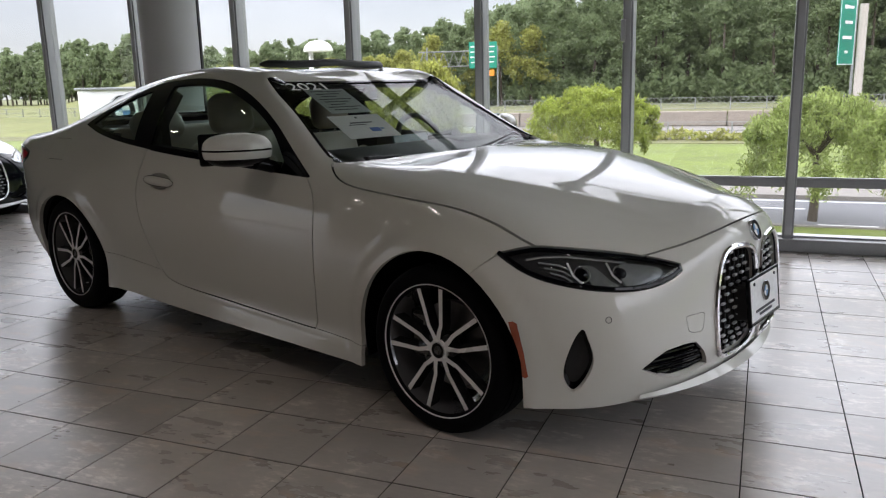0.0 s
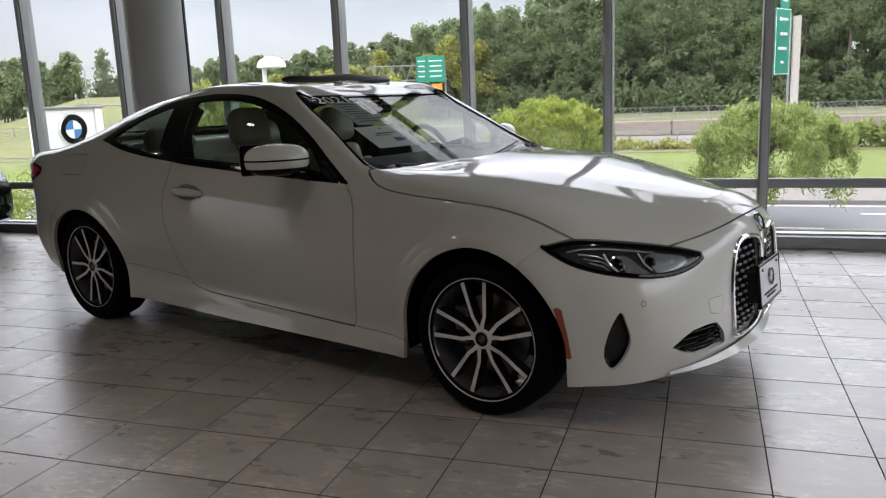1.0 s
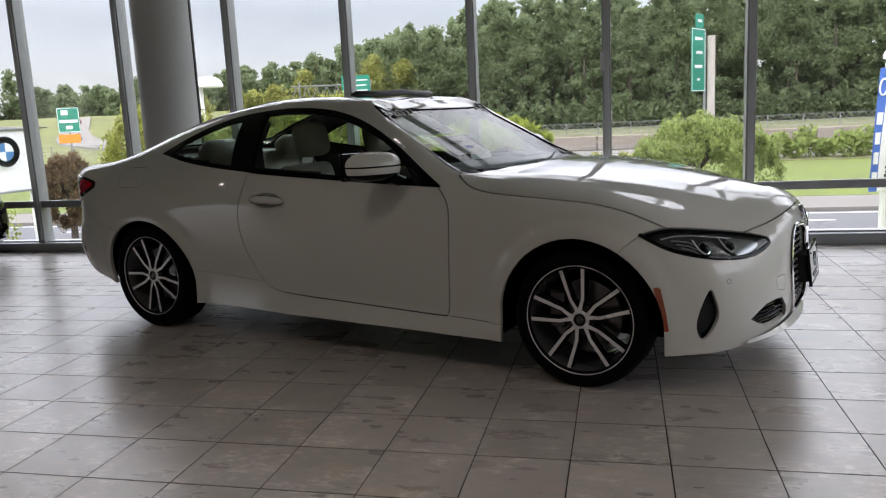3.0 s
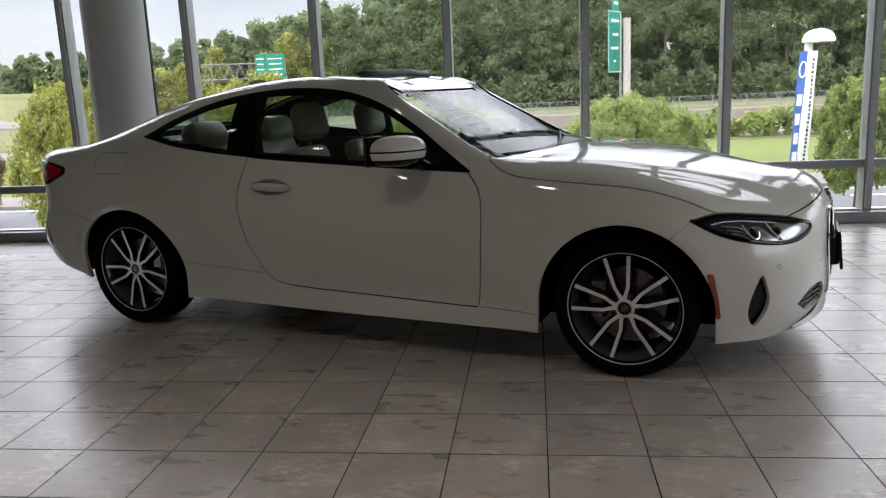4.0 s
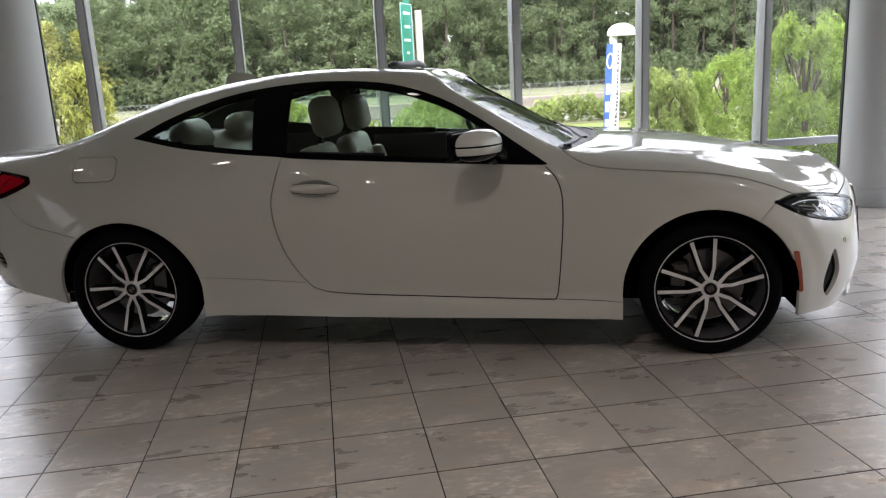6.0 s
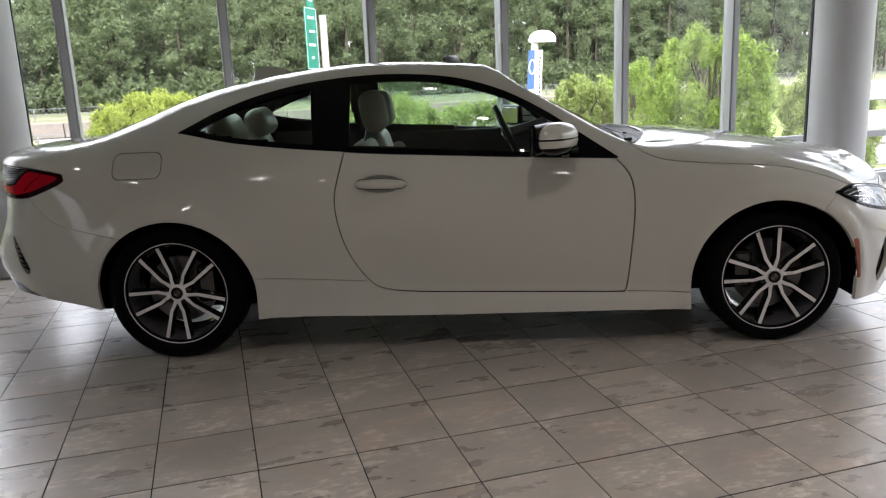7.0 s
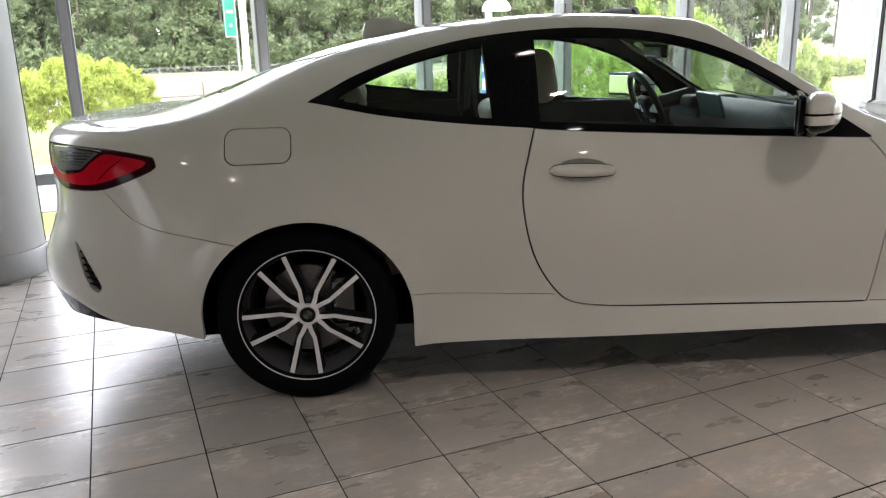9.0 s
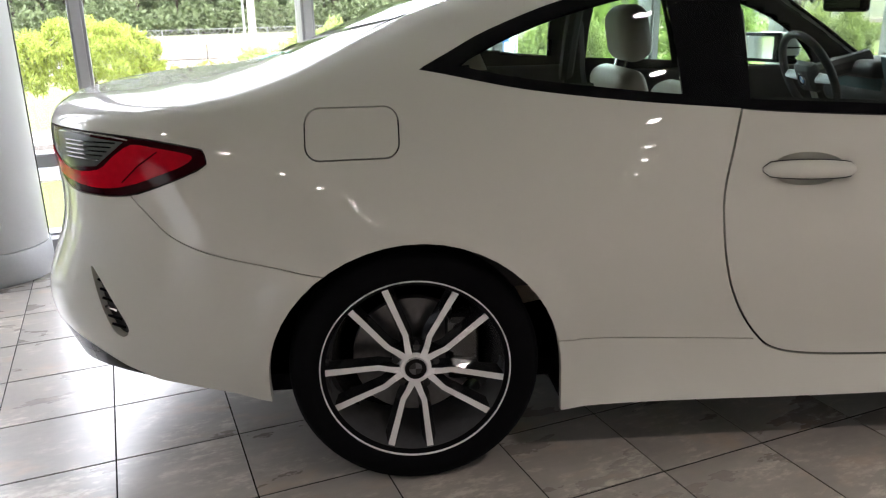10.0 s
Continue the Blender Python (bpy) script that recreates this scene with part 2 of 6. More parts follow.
def tile_material():
    """Grey-brown slate porcelain: streaks along one way, clouds, faint scuffs, half-gloss."""
    m, n, l, p = nodes_of("slate_porcelain_tile")
    geo, oi = n.new("ShaderNodeNewGeometry"), n.new("ShaderNodeObjectInfo")
    rnd = n.new("ShaderNodeMath")
    rnd.operation = "ADD"
    l.new(geo.outputs["Random Per Island"], rnd.inputs[0])
    l.new(oi.outputs["Random"], rnd.inputs[1])
    far = n.new("ShaderNodeVectorMath")
    far.operation = "SCALE"
    far.inputs[0].default_value = (37.0, 53.0, 11.0)
    l.new(rnd.outputs[0], far.inputs["Scale"])
    at = n.new("ShaderNodeVectorMath")
    at.operation = "ADD"
    l.new(geo.outputs["Position"], at.inputs[0])
    l.new(far.outputs["Vector"], at.inputs[1])
    streak_map = n.new("ShaderNodeMapping")
    streak_map.inputs["Scale"].default_value = (1.3, 2.9, 1)
    l.new(at.outputs["Vector"], streak_map.inputs["Vector"])

    def noise_node(scale, detail, src, rough=0.55):
        t = n.new("ShaderNodeTexNoise")
        t.inputs["Scale"].default_value, t.inputs["Detail"].default_value, t.inputs["Roughness"].default_value = scale, detail, rough
        l.new(src, t.inputs["Vector"])
        return t.outputs["Fac"]
    streak = noise_node(2.4, 5, streak_map.outputs["Vector"], 0.58)
    cloud = noise_node(4.2, 5, at.outputs["Vector"], 0.58)
    grain = noise_node(120, 3, at.outputs["Vector"])
    ramp = n.new("ShaderNodeValToRGB")
    e = ramp.color_ramp.elements
    ramp.color_ramp.interpolation = "LINEAR"
    e[0].position, e[0].color = 0.28, (0.298, 0.275, 0.251, 1)
    e[1].position, e[1].color = 0.70, (0.50, 0.44, 0.385, 1)
    e.new(0.45).color = (0.308, 0.285, 0.260, 1)
    e.new(0.57).color = (0.345, 0.318, 0.288, 1)
    s = n.new("ShaderNodeMix")
    s.inputs["Factor"].default_value = 0.5
    l.new(streak, s.inputs["A"])
    l.new(cloud, s.inputs["B"])
    l.new(s.outputs["Result"], ramp.inputs["Fac"])
    tone = n.new("ShaderNodeMapRange")
    tone.inputs["To Min"].default_value, tone.inputs["To Max"].default_value = 0.89, 1.13
    fr = n.new("ShaderNodeMath")
    fr.operation = "FRACT"
    l.new(rnd.outputs[0], fr.inputs[0])
    l.new(fr.outputs[0], tone.inputs["Value"])
    scratch = noise_node(17, 4, streak_map.outputs["Vector"], 0.6)
    fine = n.new("ShaderNodeMapRange")
    fine.inputs["From Min"].default_value, fine.inputs["From Max"].default_value = 0.3, 0.7
    fine.inputs["To Min"].default_value, fine.inputs["To Max"].default_value = 0.94, 1.06
    l.new(scratch, fine.inputs["Value"])
    both_tones = n.new("ShaderNodeMath")
    both_tones.operation = "MULTIPLY"
    l.new(tone.outputs["Result"], both_tones.inputs[0])
    l.new(fine.outputs["Result"], both_tones.inputs[1])
    # pale brushed flecks gathered in patches, and rusty clouds
    def mask(src, lo, hi):
        t = n.new("ShaderNodeMapRange")
        t.interpolation_type = "SMOOTHSTEP"
        t.inputs["From Min"].default_value, t.inputs["From Max"].default_value = lo, hi
        l.new(src, t.inputs["Value"])
        return t.outputs["Result"]
    brush = noise_node(12, 7, streak_map.outputs["Vector"], 0.68)
    patch = n.new("ShaderNodeMath")
    patch.operation = "MULTIPLY"
    l.new(mask(cloud, 0.45, 0.63), patch.inputs[0])
    l.new(mask(brush, 0.47, 0.64), patch.inputs[1])
    flecked = n.new("ShaderNodeMix")
    flecked.data_type = "RGBA"
    l.new(patch.outputs[0], flecked.inputs["Factor"])
    flecked.inputs[7].default_value = (0.57, 0.53, 0.472, 1)
    rusty = n.new("ShaderNodeMix")
    rusty.data_type = "RGBA"
    rust_at = noise_node(3.1, 4, streak_map.outputs["Vector"], 0.6)
    rust_fac = n.new("ShaderNodeMath")
    rust_fac.operation = "MULTIPLY"
    rust_fac.inputs[1].default_value = 0.5
    l.new(mask(rust_at, 0.54, 0.72), rust_fac.inputs[0])
    l.new(rust_fac.outputs[0], rusty.inputs["Factor"])
    l.new(ramp.outputs["Color"], rusty.inputs[6])
    rusty.inputs[7].default_value = (0.46, 0.35, 0.255, 1)
    l.new(rusty.outputs[2], flecked.inputs[6])
    col = n.new("ShaderNodeVectorMath")
    col.operation = "SCALE"
    l.new(flecked.outputs[2], col.inputs[0])
    l.new(both_tones.outputs[0], col.inputs["Scale"])
    l.new(col.outputs["Vector"], p.inputs["Base Color"])
    ro = n.new("ShaderNodeMapRange")
    ro.inputs["From Min"].default_value, ro.inputs["From Max"].default_value = 0.3, 0.7
    ro.inputs["To Min"].default_value, ro.inputs["To Max"].default_value = 0.26, 0.32
    p.inputs["Specular IOR Level"].default_value, p.inputs["IOR"].default_value = 0.95, 1.6
    l.new(streak, ro.inputs["Value"])
    l.new(ro.outputs["Result"], p.inputs["Roughness"])
    b = n.new("ShaderNodeBump")
    b.inputs["Strength"].default_value, b.inputs["Distance"].default_value = 0.06, 0.002
    h = n.new("ShaderNodeMath")
    h.operation = "MULTIPLY_ADD"
    h.inputs[1].default_value = 0.25
    l.new(grain, h.inputs[0])
    h.inputs[2].default_value = 0.5
    l.new(h.outputs[0], b.inputs["Height"])
    l.new(b.outputs["Normal"], p.inputs["Normal"])
    return m


TILE = tile_material()


# ---- building blocks ----
def part(name, bm, material, parent=None, label="", smooth=False, at=None):
    """Links a bmesh as one mesh object, under a thing or a part."""
    me = bpy.data.meshes.new(name)
    bm.to_mesh(me)
    bm.free()
    if smooth:
        me.polygons.foreach_set("use_smooth", [True] * len(me.polygons))
        me.set_sharp_from_angle(angle=radians(42))
    me.materials.append(material)
    ob = new(name, me)
    ob.parent = parent
    if at is not None:
        ob.matrix_basis = at
    if label:
        ob["label"] = label
    return ob


def pymesh(name, verts, faces, material, parent=None, label="", smooth=False):
    me = bpy.data.meshes.new(name)
    me.from_pydata([tuple(v) for v in verts], [], faces)
    if smooth:
        me.polygons.foreach_set("use_smooth", [True] * len(me.polygons))
        me.set_sharp_from_angle(angle=radians(42))
    me.materials.append(material)
    ob = new(name, me)
    ob.parent = parent
    if label:
        ob["label"] = label
    return ob


def empty(name, m, label="", category="", group="", kind=""):
    ob = new(name)
    ob.matrix_basis = m
    ob.empty_display_size = 0.1
    return tagged(ob, label, category, group, kind)


def box(size, at=(0, 0, 0), bevel=0.0, segs=2, turn=None, bm=None):
    """A bevelled box in a bmesh."""
    made = bmesh.new()
    bmesh.ops.create_cube(made, size=1)
    bmesh.ops.scale(made, vec=size, verts=made.verts)
    if bevel:
        bmesh.ops.bevel(made, geom=made.edges[:], offset=bevel, segments=segs, profile=0.5, affect="EDGES")
    m = Matrix.Translation(at) @ (turn if turn is not None else Matrix())
    bmesh.ops.transform(made, matrix=m, verts=made.verts)
    return join(bm, made) if bm is not None else made


def join(bm, other):
    me = bpy.data.meshes.new("tmp")
    other.to_mesh(me)
    other.free()
    bm.from_mesh(me)
    bpy.data.meshes.remove(me)
    return bm


def lathe(profile, n=48, axis="Y", at=(0, 0, 0), bm=None):
    """Turns a profile of (radius, along) about an axis."""
    bm = bm or bmesh.new()
    rings = []
    for r, a in profile:
        ring = []
        for i in range(n):
            c, s = math.cos(2 * math.pi * i / n) * r, math.sin(2 * math.pi * i / n) * r
            p = {"Y": (c, a, s), "Z": (c, s, a), "X": (a, c, s)}[axis]
            ring.append(bm.verts.new((p[0] + at[0], p[1] + at[1], p[2] + at[2])))
        rings.append(ring)
    for r0, r1 in zip(rings, rings[1:]):
        for i in range(n):
            j = (i + 1) % n
            bm.faces.new((r0[i], r0[j], r1[j], r1[i]))
    bmesh.ops.recalc_face_normals(bm, faces=bm.faces[:])
    return bm


def capped(profile, n=32, axis="Z", at=(0, 0, 0), bm=None):
    return lathe([(0.0005, profile[0][1])] + list(profile) + [(0.0005, profile[-1][1])], n, axis, at, bm)


def tube(points, radius, n=8, bm=None, flat=1.0):
    """A round bar along a line of points; radius may be a list."""
    bm = bm or bmesh.new()
    pts = [Vector(p) for p in points]
    rad = radius if isinstance(radius, (list, tuple)) else [radius] * len(pts)
    rings = []
    side = None
    for i, p in enumerate(pts):
        d = (pts[min(i + 1, len(pts) - 1)] - pts[max(i - 1, 0)]).normalized()
        if side is None:
            side = d.orthogonal().normalized()
        side = (side - d * side.dot(d)).normalized()
        up = d.cross(side)
        rings.append([bm.verts.new(p + (side * math.cos(2 * math.pi * k / n) + up * math.sin(2 * math.pi * k / n) * flat) * rad[i]) for k in range(n)])
    for a, b in zip(rings, rings[1:]):
        for k in range(n):
            bm.faces.new((a[k], a[(k + 1) % n], b[(k + 1) % n], b[k]))
    bm.faces.new(rings[0][::-1])
    bm.faces.new(rings[-1])
    return bm


def slab(outline, depth, bevel=0.0, bm=None, m=None):
    """A flat plate with a given outline in x and y, depth thick in z."""
    made = bmesh.new()
    f = made.faces.new([made.verts.new((p[0], p[1], 0)) for p in outline])
    r = bmesh.ops.extrude_face_region(made, geom=[f])
    bmesh.ops.translate(made, vec=(0, 0, depth), verts=[v for v in r["geom"] if isinstance(v, bmesh.types.BMVert)])
    bmesh.ops.recalc_face_normals(made, faces=made.faces[:])
    if bevel:
        bmesh.ops.bevel(made, geom=made.edges[:], offset=bevel, segments=2, profile=0.5, affect="EDGES")
    if m is not None:
        bmesh.ops.transform(made, matrix=m, verts=made.verts)
    return join(bm, made) if bm is not None else made


def catmull(pts, per=6, closed=False):
    """A smooth line through points of any dimension."""
    p = np.array(pts, float)
    n = len(p)
    out = []
    for i in range(n if closed else n - 1):
        a, b, c, d = (p[(i + k) % n] if closed else p[min(max(i + k, 0), n - 1)] for k in (-1, 0, 1, 2))
        for k in range(per):
            t = k / per
            out.append(0.5 * (2 * b + (c - a) * t + (2 * a - 5 * b + 4 * c - d) * t * t + (3 * b - a - 3 * c + d) * t ** 3))
    if not closed:
        out.append(p[-1])
    return np.array(out)


def roundel(parent, at, r, ring=BLACK_GLOSS, blue=SKYBLUE, white=WHITE_PAINT):
    """A round badge: dark ring and four quarters, without lettering."""
    part("badge_ring", lathe([(r * .62, -0.012 * r / .1), (r, -0.012 * r / .1), (r, 0.0), (r * .62, 0.0)], 40), ring, parent, "dark ring of the badge", True, at)
    for k in range(4):
        pts = [(0, 0)] + [(r * .60 * math.cos(a), r * .60 * math.sin(a)) for a in np.linspace(k * math.pi / 2, (k + 1) * math.pi / 2, 9)]
        part("badge_quarter", slab(pts, 0.01 * r / .1, m=pose(0, 0, 0, 90)), blue if k % 2 else white, parent, at=at)
    part("badge_rim", lathe([(r, -.016 * r / .1), (r * 1.05, -.010 * r / .1), (r * 1.05, 0), (r, 0)], 40), CHROME, parent, "", True, at)

# ---- the showroom ----
GLASS_Y = 6.25
ROOM_X0, ROOM_X1, ROOM_Y0 = -12.0, 4.95, -9.0
MULL = [0.14 + 1.182 * k for k in range(-11, 7)]

slab_floor = tagged(part("floor", box((ROOM_X1 - ROOM_X0, GLASS_Y + 0.15 - ROOM_Y0, 0.3), ((ROOM_X0 + ROOM_X1) / 2, (GLASS_Y + 0.15 + ROOM_Y0) / 2, -0.1522)), GROUT),
                    "tiled showroom floor with dark narrow joints", "floor", kind="structure")
tagged(part("ceiling", box((ROOM_X1 - ROOM_X0 + 0.4, GLASS_Y + 0.4 - ROOM_Y0, 0.2), ((ROOM_X0 + ROOM_X1) / 2, (GLASS_Y + 0.1 + ROOM_Y0) / 2, CEILING + 0.102)), CEIL),
                 "plain grey showroom ceiling", "ceiling", kind="structure")
tagged(part("wall_south", box((ROOM_X1 - ROOM_X0, 0.2, CEILING), ((ROOM_X0 + ROOM_X1) / 2, ROOM_Y0 - 0.1, CEILING / 2)), WALL), "plain warm grey inner wall", "wall", kind="structure")
# both side walls are glazed from a low sill up
# out of view: openings placed and sized for light and reflections on the car
def glazed_side(name, x, y0, y1, head=0.24):
    w = part(name, box((0.2, y0 - ROOM_Y0, CEILING), (x, (ROOM_Y0 + y0) / 2, CEILING / 2)), WALL)
    tagged(w, "side wall out of view with a wide glazed opening", "wall", kind="structure")
    end = GLASS_Y - 0.105
    if y1 < end:
        part("wall_end", box((0.2, end - y1, CEILING), (x, (end + y1) / 2, CEILING / 2)), WALL, w)
    part("wall_sill", box((0.2, y1 - y0, 0.12), (x, (y0 + y1) / 2, 0.06)), FRAME_GREY, w)
    part("wall_head", box((0.2, y1 - y0, head), (x, (y0 + y1) / 2, CEILING - head / 2)), FRAME_GREY, w)
    n = max(int((y1 - y0) / 1.18), 1)
    for k in range(n + 1):
        part("mullion", box((0.14, 0.07, CEILING - 0.12 - head), (x, y0 + 0.035 + (y1 - y0 - 0.07) * k / n, (CEILING + 0.12 - head) / 2), 0.004), FRAME_GREY, w)


glazed_side("wall_east", ROOM_X1 + 0.1, -0.6, GLASS_Y - 0.105)
glazed_side("wall_west", ROOM_X0 - 0.1, -1.75, 0.15, 1.1)

# the glass front
front = empty("window_1", pose(0, GLASS_Y, 0), "full-height glass front with grey metal mullions and a low transom", "window", kind="structure")
SILL, TRANSOM = 0.095, 0.50
part("window_sill", box((ROOM_X1 - ROOM_X0, 0.20, SILL), ((ROOM_X0 + ROOM_X1) / 2, 0.0, SILL / 2), 0.006), FRAME_GREY, front)
part("sill_cap", box((ROOM_X1 - ROOM_X0, 0.10, 0.012), ((ROOM_X0 + ROOM_X1) / 2, 0.03, SILL + 0.008)), FRAME_LIGHT, front, "light grey sill strip")
part("head_rail", box((ROOM_X1 - ROOM_X0, 0.16, 0.22), ((ROOM_X0 + ROOM_X1) / 2, 0.0, CEILING - 0.112), 0.006), FRAME_GREY, front)
mull_mesh = None
for mx in MULL:
    if mx < ROOM_X0 + 0.1 or mx > ROOM_X1 - 0.1:
        continue
    if mull_mesh is None:
        bm = box((0.076, 0.15, CEILING - 0.22 - SILL), (0, 0, (CEILING - 0.22 + SILL) / 2), 0.005)
        m0 = part("mullion", bm, FRAME_GREY, front, at=pose(mx, 0, 0))
        mull_mesh = m0.data
        c0 = part("mullion_cap", box((0.046, 0.012, CEILING - 0.28 - SILL), (0, -0.082, (CEILING - 0.22 + SILL) / 2), 0.003), FRAME_LIGHT, front, at=pose(mx, 0, 0))
        cap_mesh = c0.data
    else:
        for nm, data in (("mullion", mull_mesh), ("mullion_cap", cap_mesh)):
            o = new(nm, data)
            o.parent, o.matrix_basis = front, pose(mx, 0, 0)
pane_low = rail_mesh = lip_mesh = None
edges = [ROOM_X0] + [m for m in MULL if ROOM_X0 + 0.1 < m < ROOM_X1 - 0.1] + [ROOM_X1]
for x0, x1 in zip(edges, edges[1:]):
    w = x1 - x0 - 0.076
    cx = (x0 + x1) / 2
    part("transom", box((w, 0.11, 0.062), (cx, 0, TRANSOM), 0.004), FRAME_GREY, front)
    part("upper_transom", box((w, 0.11, 0.075), (cx, 0, 2.90), 0.004), FRAME_GREY, front)
    part("transom_lip", box((w, 0.03, 0.010), (cx, -0.045, TRANSOM + 0.037), 0.002), FRAME_LIGHT, front)
    for z0, z1 in ((SILL + 0.01, TRANSOM - 0.031), (TRANSOM + 0.031, 2.862), (2.938, CEILING - 0.22)):
        p = part("pane", box((w, 0.008, z1 - z0), (cx, 0.012, (z0 + z1) / 2)), PANE, front)
        p.visible_shadow = False

# a small door-contact fitting on one mullion
tagged(part("contact_sensor", box((0.035, 0.05, 0.16), (-1.03 - 0.045, GLASS_Y - 0.07, 1.62), 0.006), FRAME_LIGHT), "small grey metal contact fitting on a mullion", "fitting")


def round_column(x, y):
    c = empty("column", pose(x, y, 0), "round grey painted steel column beside the glass front", "column", "round columns", "structure")
    part("shaft", capped([(0.265, 0.16), (0.265, CEILING - 0.002)], 64), COLUMN, c, smooth=True)
    part("base_ring", capped([(0.272, 0.002), (0.276, 0.01), (0.276, 0.15), (0.270, 0.158)], 64), FRAME_LIGHT, c, "plain metal base ring", smooth=True)
    bm = bmesh.new()
    for s in (-1, 1):
        box((0.012, 0.03, CEILING - 0.02), (s * 0.258, 0.085, CEILING / 2), bm=bm)
    part("seam_strip", bm, BLACK_MATT, c)
    return c


round_column(-5.13, 5.96)
round_column(1.97, 5.54)

# ceiling downlights
for lx in (-9.5, -6.2, -2.9, 0.4, 3.7):
    for ly in (-7.7, -6.0, -4.3, -2.6, -0.9, 0.8, 2.5):
        dl = empty("ceiling_light", pose(lx, ly, CEILING), "round recessed ceiling downlight", "ceiling light", "ceiling downlights")
        part("diffuser", capped([(0.07, -0.010), (0.07, 0.001)], 32), GLOW, dl)
        part("trim_ring", lathe([(0.072, 0.001), (0.072, -0.014), (0.098, -0.010), (0.100, 0.001)], 32, "Z"), FRAME_LIGHT, dl, smooth=True)

# ---- outside: the ground lies a storey below the showroom floor ----
GZ = -2.7
def strip(name, y0, y1, z, material, label, category, x0=-220, x1=220, step=0.0):
    bm = box((x1 - x0, y1 - y0, 0.3), ((x0 + x1) / 2, (y0 + y1) / 2, z - 0.15))
    return tagged(part(name, bm, material), label, category, kind="structure")


bm = bmesh.new()
bmesh.ops.create_grid(bm, x_segments=80, y_segments=80, size=900)
for v in bm.verts:
    v.co.z = GZ - 0.12 + (noise.noise(v.co * 0.01) * 0.05)
tagged(part("ground", bm, EARTH, at=pose(0, 880, 0)), "broad green and brown ground reaching the horizon", "ground", kind="structure")
strip("verge", 6.9, 22.6, GZ, GRASS, "grass verge below the showroom", "verge")
strip("kerb", 22.6, 22.8, GZ + 0.04, CONCRETE, "pale concrete kerb", "kerb")
road = strip("road", 22.8, 28.5, GZ - 0.10, ASPHALT, "grey asphalt road with white lane dashes", "road")
strip("kerb", 28.5, 28.7, GZ + 0.04, CONCRETE, "pale concrete kerb", "kerb")
strip("pavement", 28.7, 32.2, GZ + 0.01, CONCRETE, "pale concrete pavement", "pavement")
strip("lawn", 32.2, 50.6, GZ + 0.02, GRASS, "mown lawn across the road", "lawn")
strip("highway", 54.6, 69.8, GZ + 0.0, CONCRETE, "pale concrete highway", "highway", -75)
strip("verge", 50.6, 54.6, GZ + 0.05, MEADOW, "rough dry grass verge", "verge")
dash_bm = bmesh.new()
for k in range(-25, 26):
    box((1.5, 0.13, 0.01), (k * 4.6 + 0.5, 26.4, GZ - 0.096), bm=dash_bm)
    box((1.5, 0.13, 0.01), (k * 4.6 + 2.2, 23.6, GZ - 0.096), bm=dash_bm)
tagged(part("lane_markings", dash_bm, WHITE_PAINT, road), kind="stuff")
part("edge_line", box((240, 0.13, 0.01), (0, 28.1, GZ - 0.096)), WHITE_PAINT, road)

# retaining barrier, upper road and fence along the wood
bm = bmesh.new()
for k in range(-7, 31):
    box((5.9, 0.5, 1.25), (k * 6.0, 70.2, GZ + 0.625), 0.06, 1, bm=bm)
tagged(part("barrier_wall", bm, BARRIER), "long weathered concrete barrier in sections", "barrier", kind="structure")
strip("upper_road", 70.6, 84, GZ + 1.2, MEADOW, "dry grass bank above the barrier", "bank", -48)
def chain_fence(y, z, h, label, x0=-150, x1=150, pitch=3.0):
    f = empty("chain_fence", pose(0, y, z), label, "fence")
    bm = bmesh.new()
    x = x0
    while x <= x1:
        tube([(x, 0, 0), (x, 0, h)], 0.05, 6, bm)
        x += pitch
    tagged(part("fence_posts", bm, GALV, f), kind="stuff")
    bm = bmesh.new()
    for zz in (0.1, h * 0.5, h - 0.03):
        tube([(x0, 0, zz), (x1, 0, zz)], 0.02, 6, bm)
    part("fence_rails", bm, GALV, f)
    bm = bmesh.new()
    x = x0
    while x <= x1:
        for s in (1, -1):
            a, b = Vector((x, 0.02, 0.05)), Vector((x + s * h, 0.02, h))
            tube([a, b], 0.010, 3, bm)
        x += 0.45
    tagged(part("fence_mesh", bm, GALV, f), kind="stuff")
chain_fence(75, GZ + 1.2, 1.1, "long galvanised chain-link fence along the wood")
chain_fence(54, GZ + 0.05, 1.15, "low wire fence beside the highway", -22, 90, 4.0)


def leaf_cloud(centres, radii, count, size, rng, droop=0.0, shell=0.55):
    """Many small leaf cards spread through rounded clumps."""
    vs, fs = [], []
    for c, r in zip(centres, radii):
        d = rng.normal(size=(count, 3))
        d /= np.linalg.norm(d, axis=1)[:, None]
        q = shell + (1 - shell) * rng.random(count) ** 0.7
        p = np.array(c) + d * q[:, None] * np.array(r)
        a = rng.normal(size=(count, 3))
        a[:, 2] -= droop
        a /= np.linalg.norm(a, axis=1)[:, None]
        b = np.cross(a, rng.normal(size=(count, 3)))
        b /= np.linalg.norm(b, axis=1)[:, None]
        s = size * (0.6 + 0.8 * rng.random(count))[:, None]
        long = s * (1 + droop)
        base = len(vs) and sum(len(x) for x in vs)
        quad = np.stack([p - a * long * .5, p + b * s * .27, p + a * long * .5, p - b * s * .27], 1)
        vs.append(quad.reshape(-1, 3))
        i0 = base + np.arange(count) * 4
        fs.append(np.stack([i0, i0 + 1, i0 + 2, i0 + 3], 1))
    return np.concatenate(vs), np.concatenate(fs)


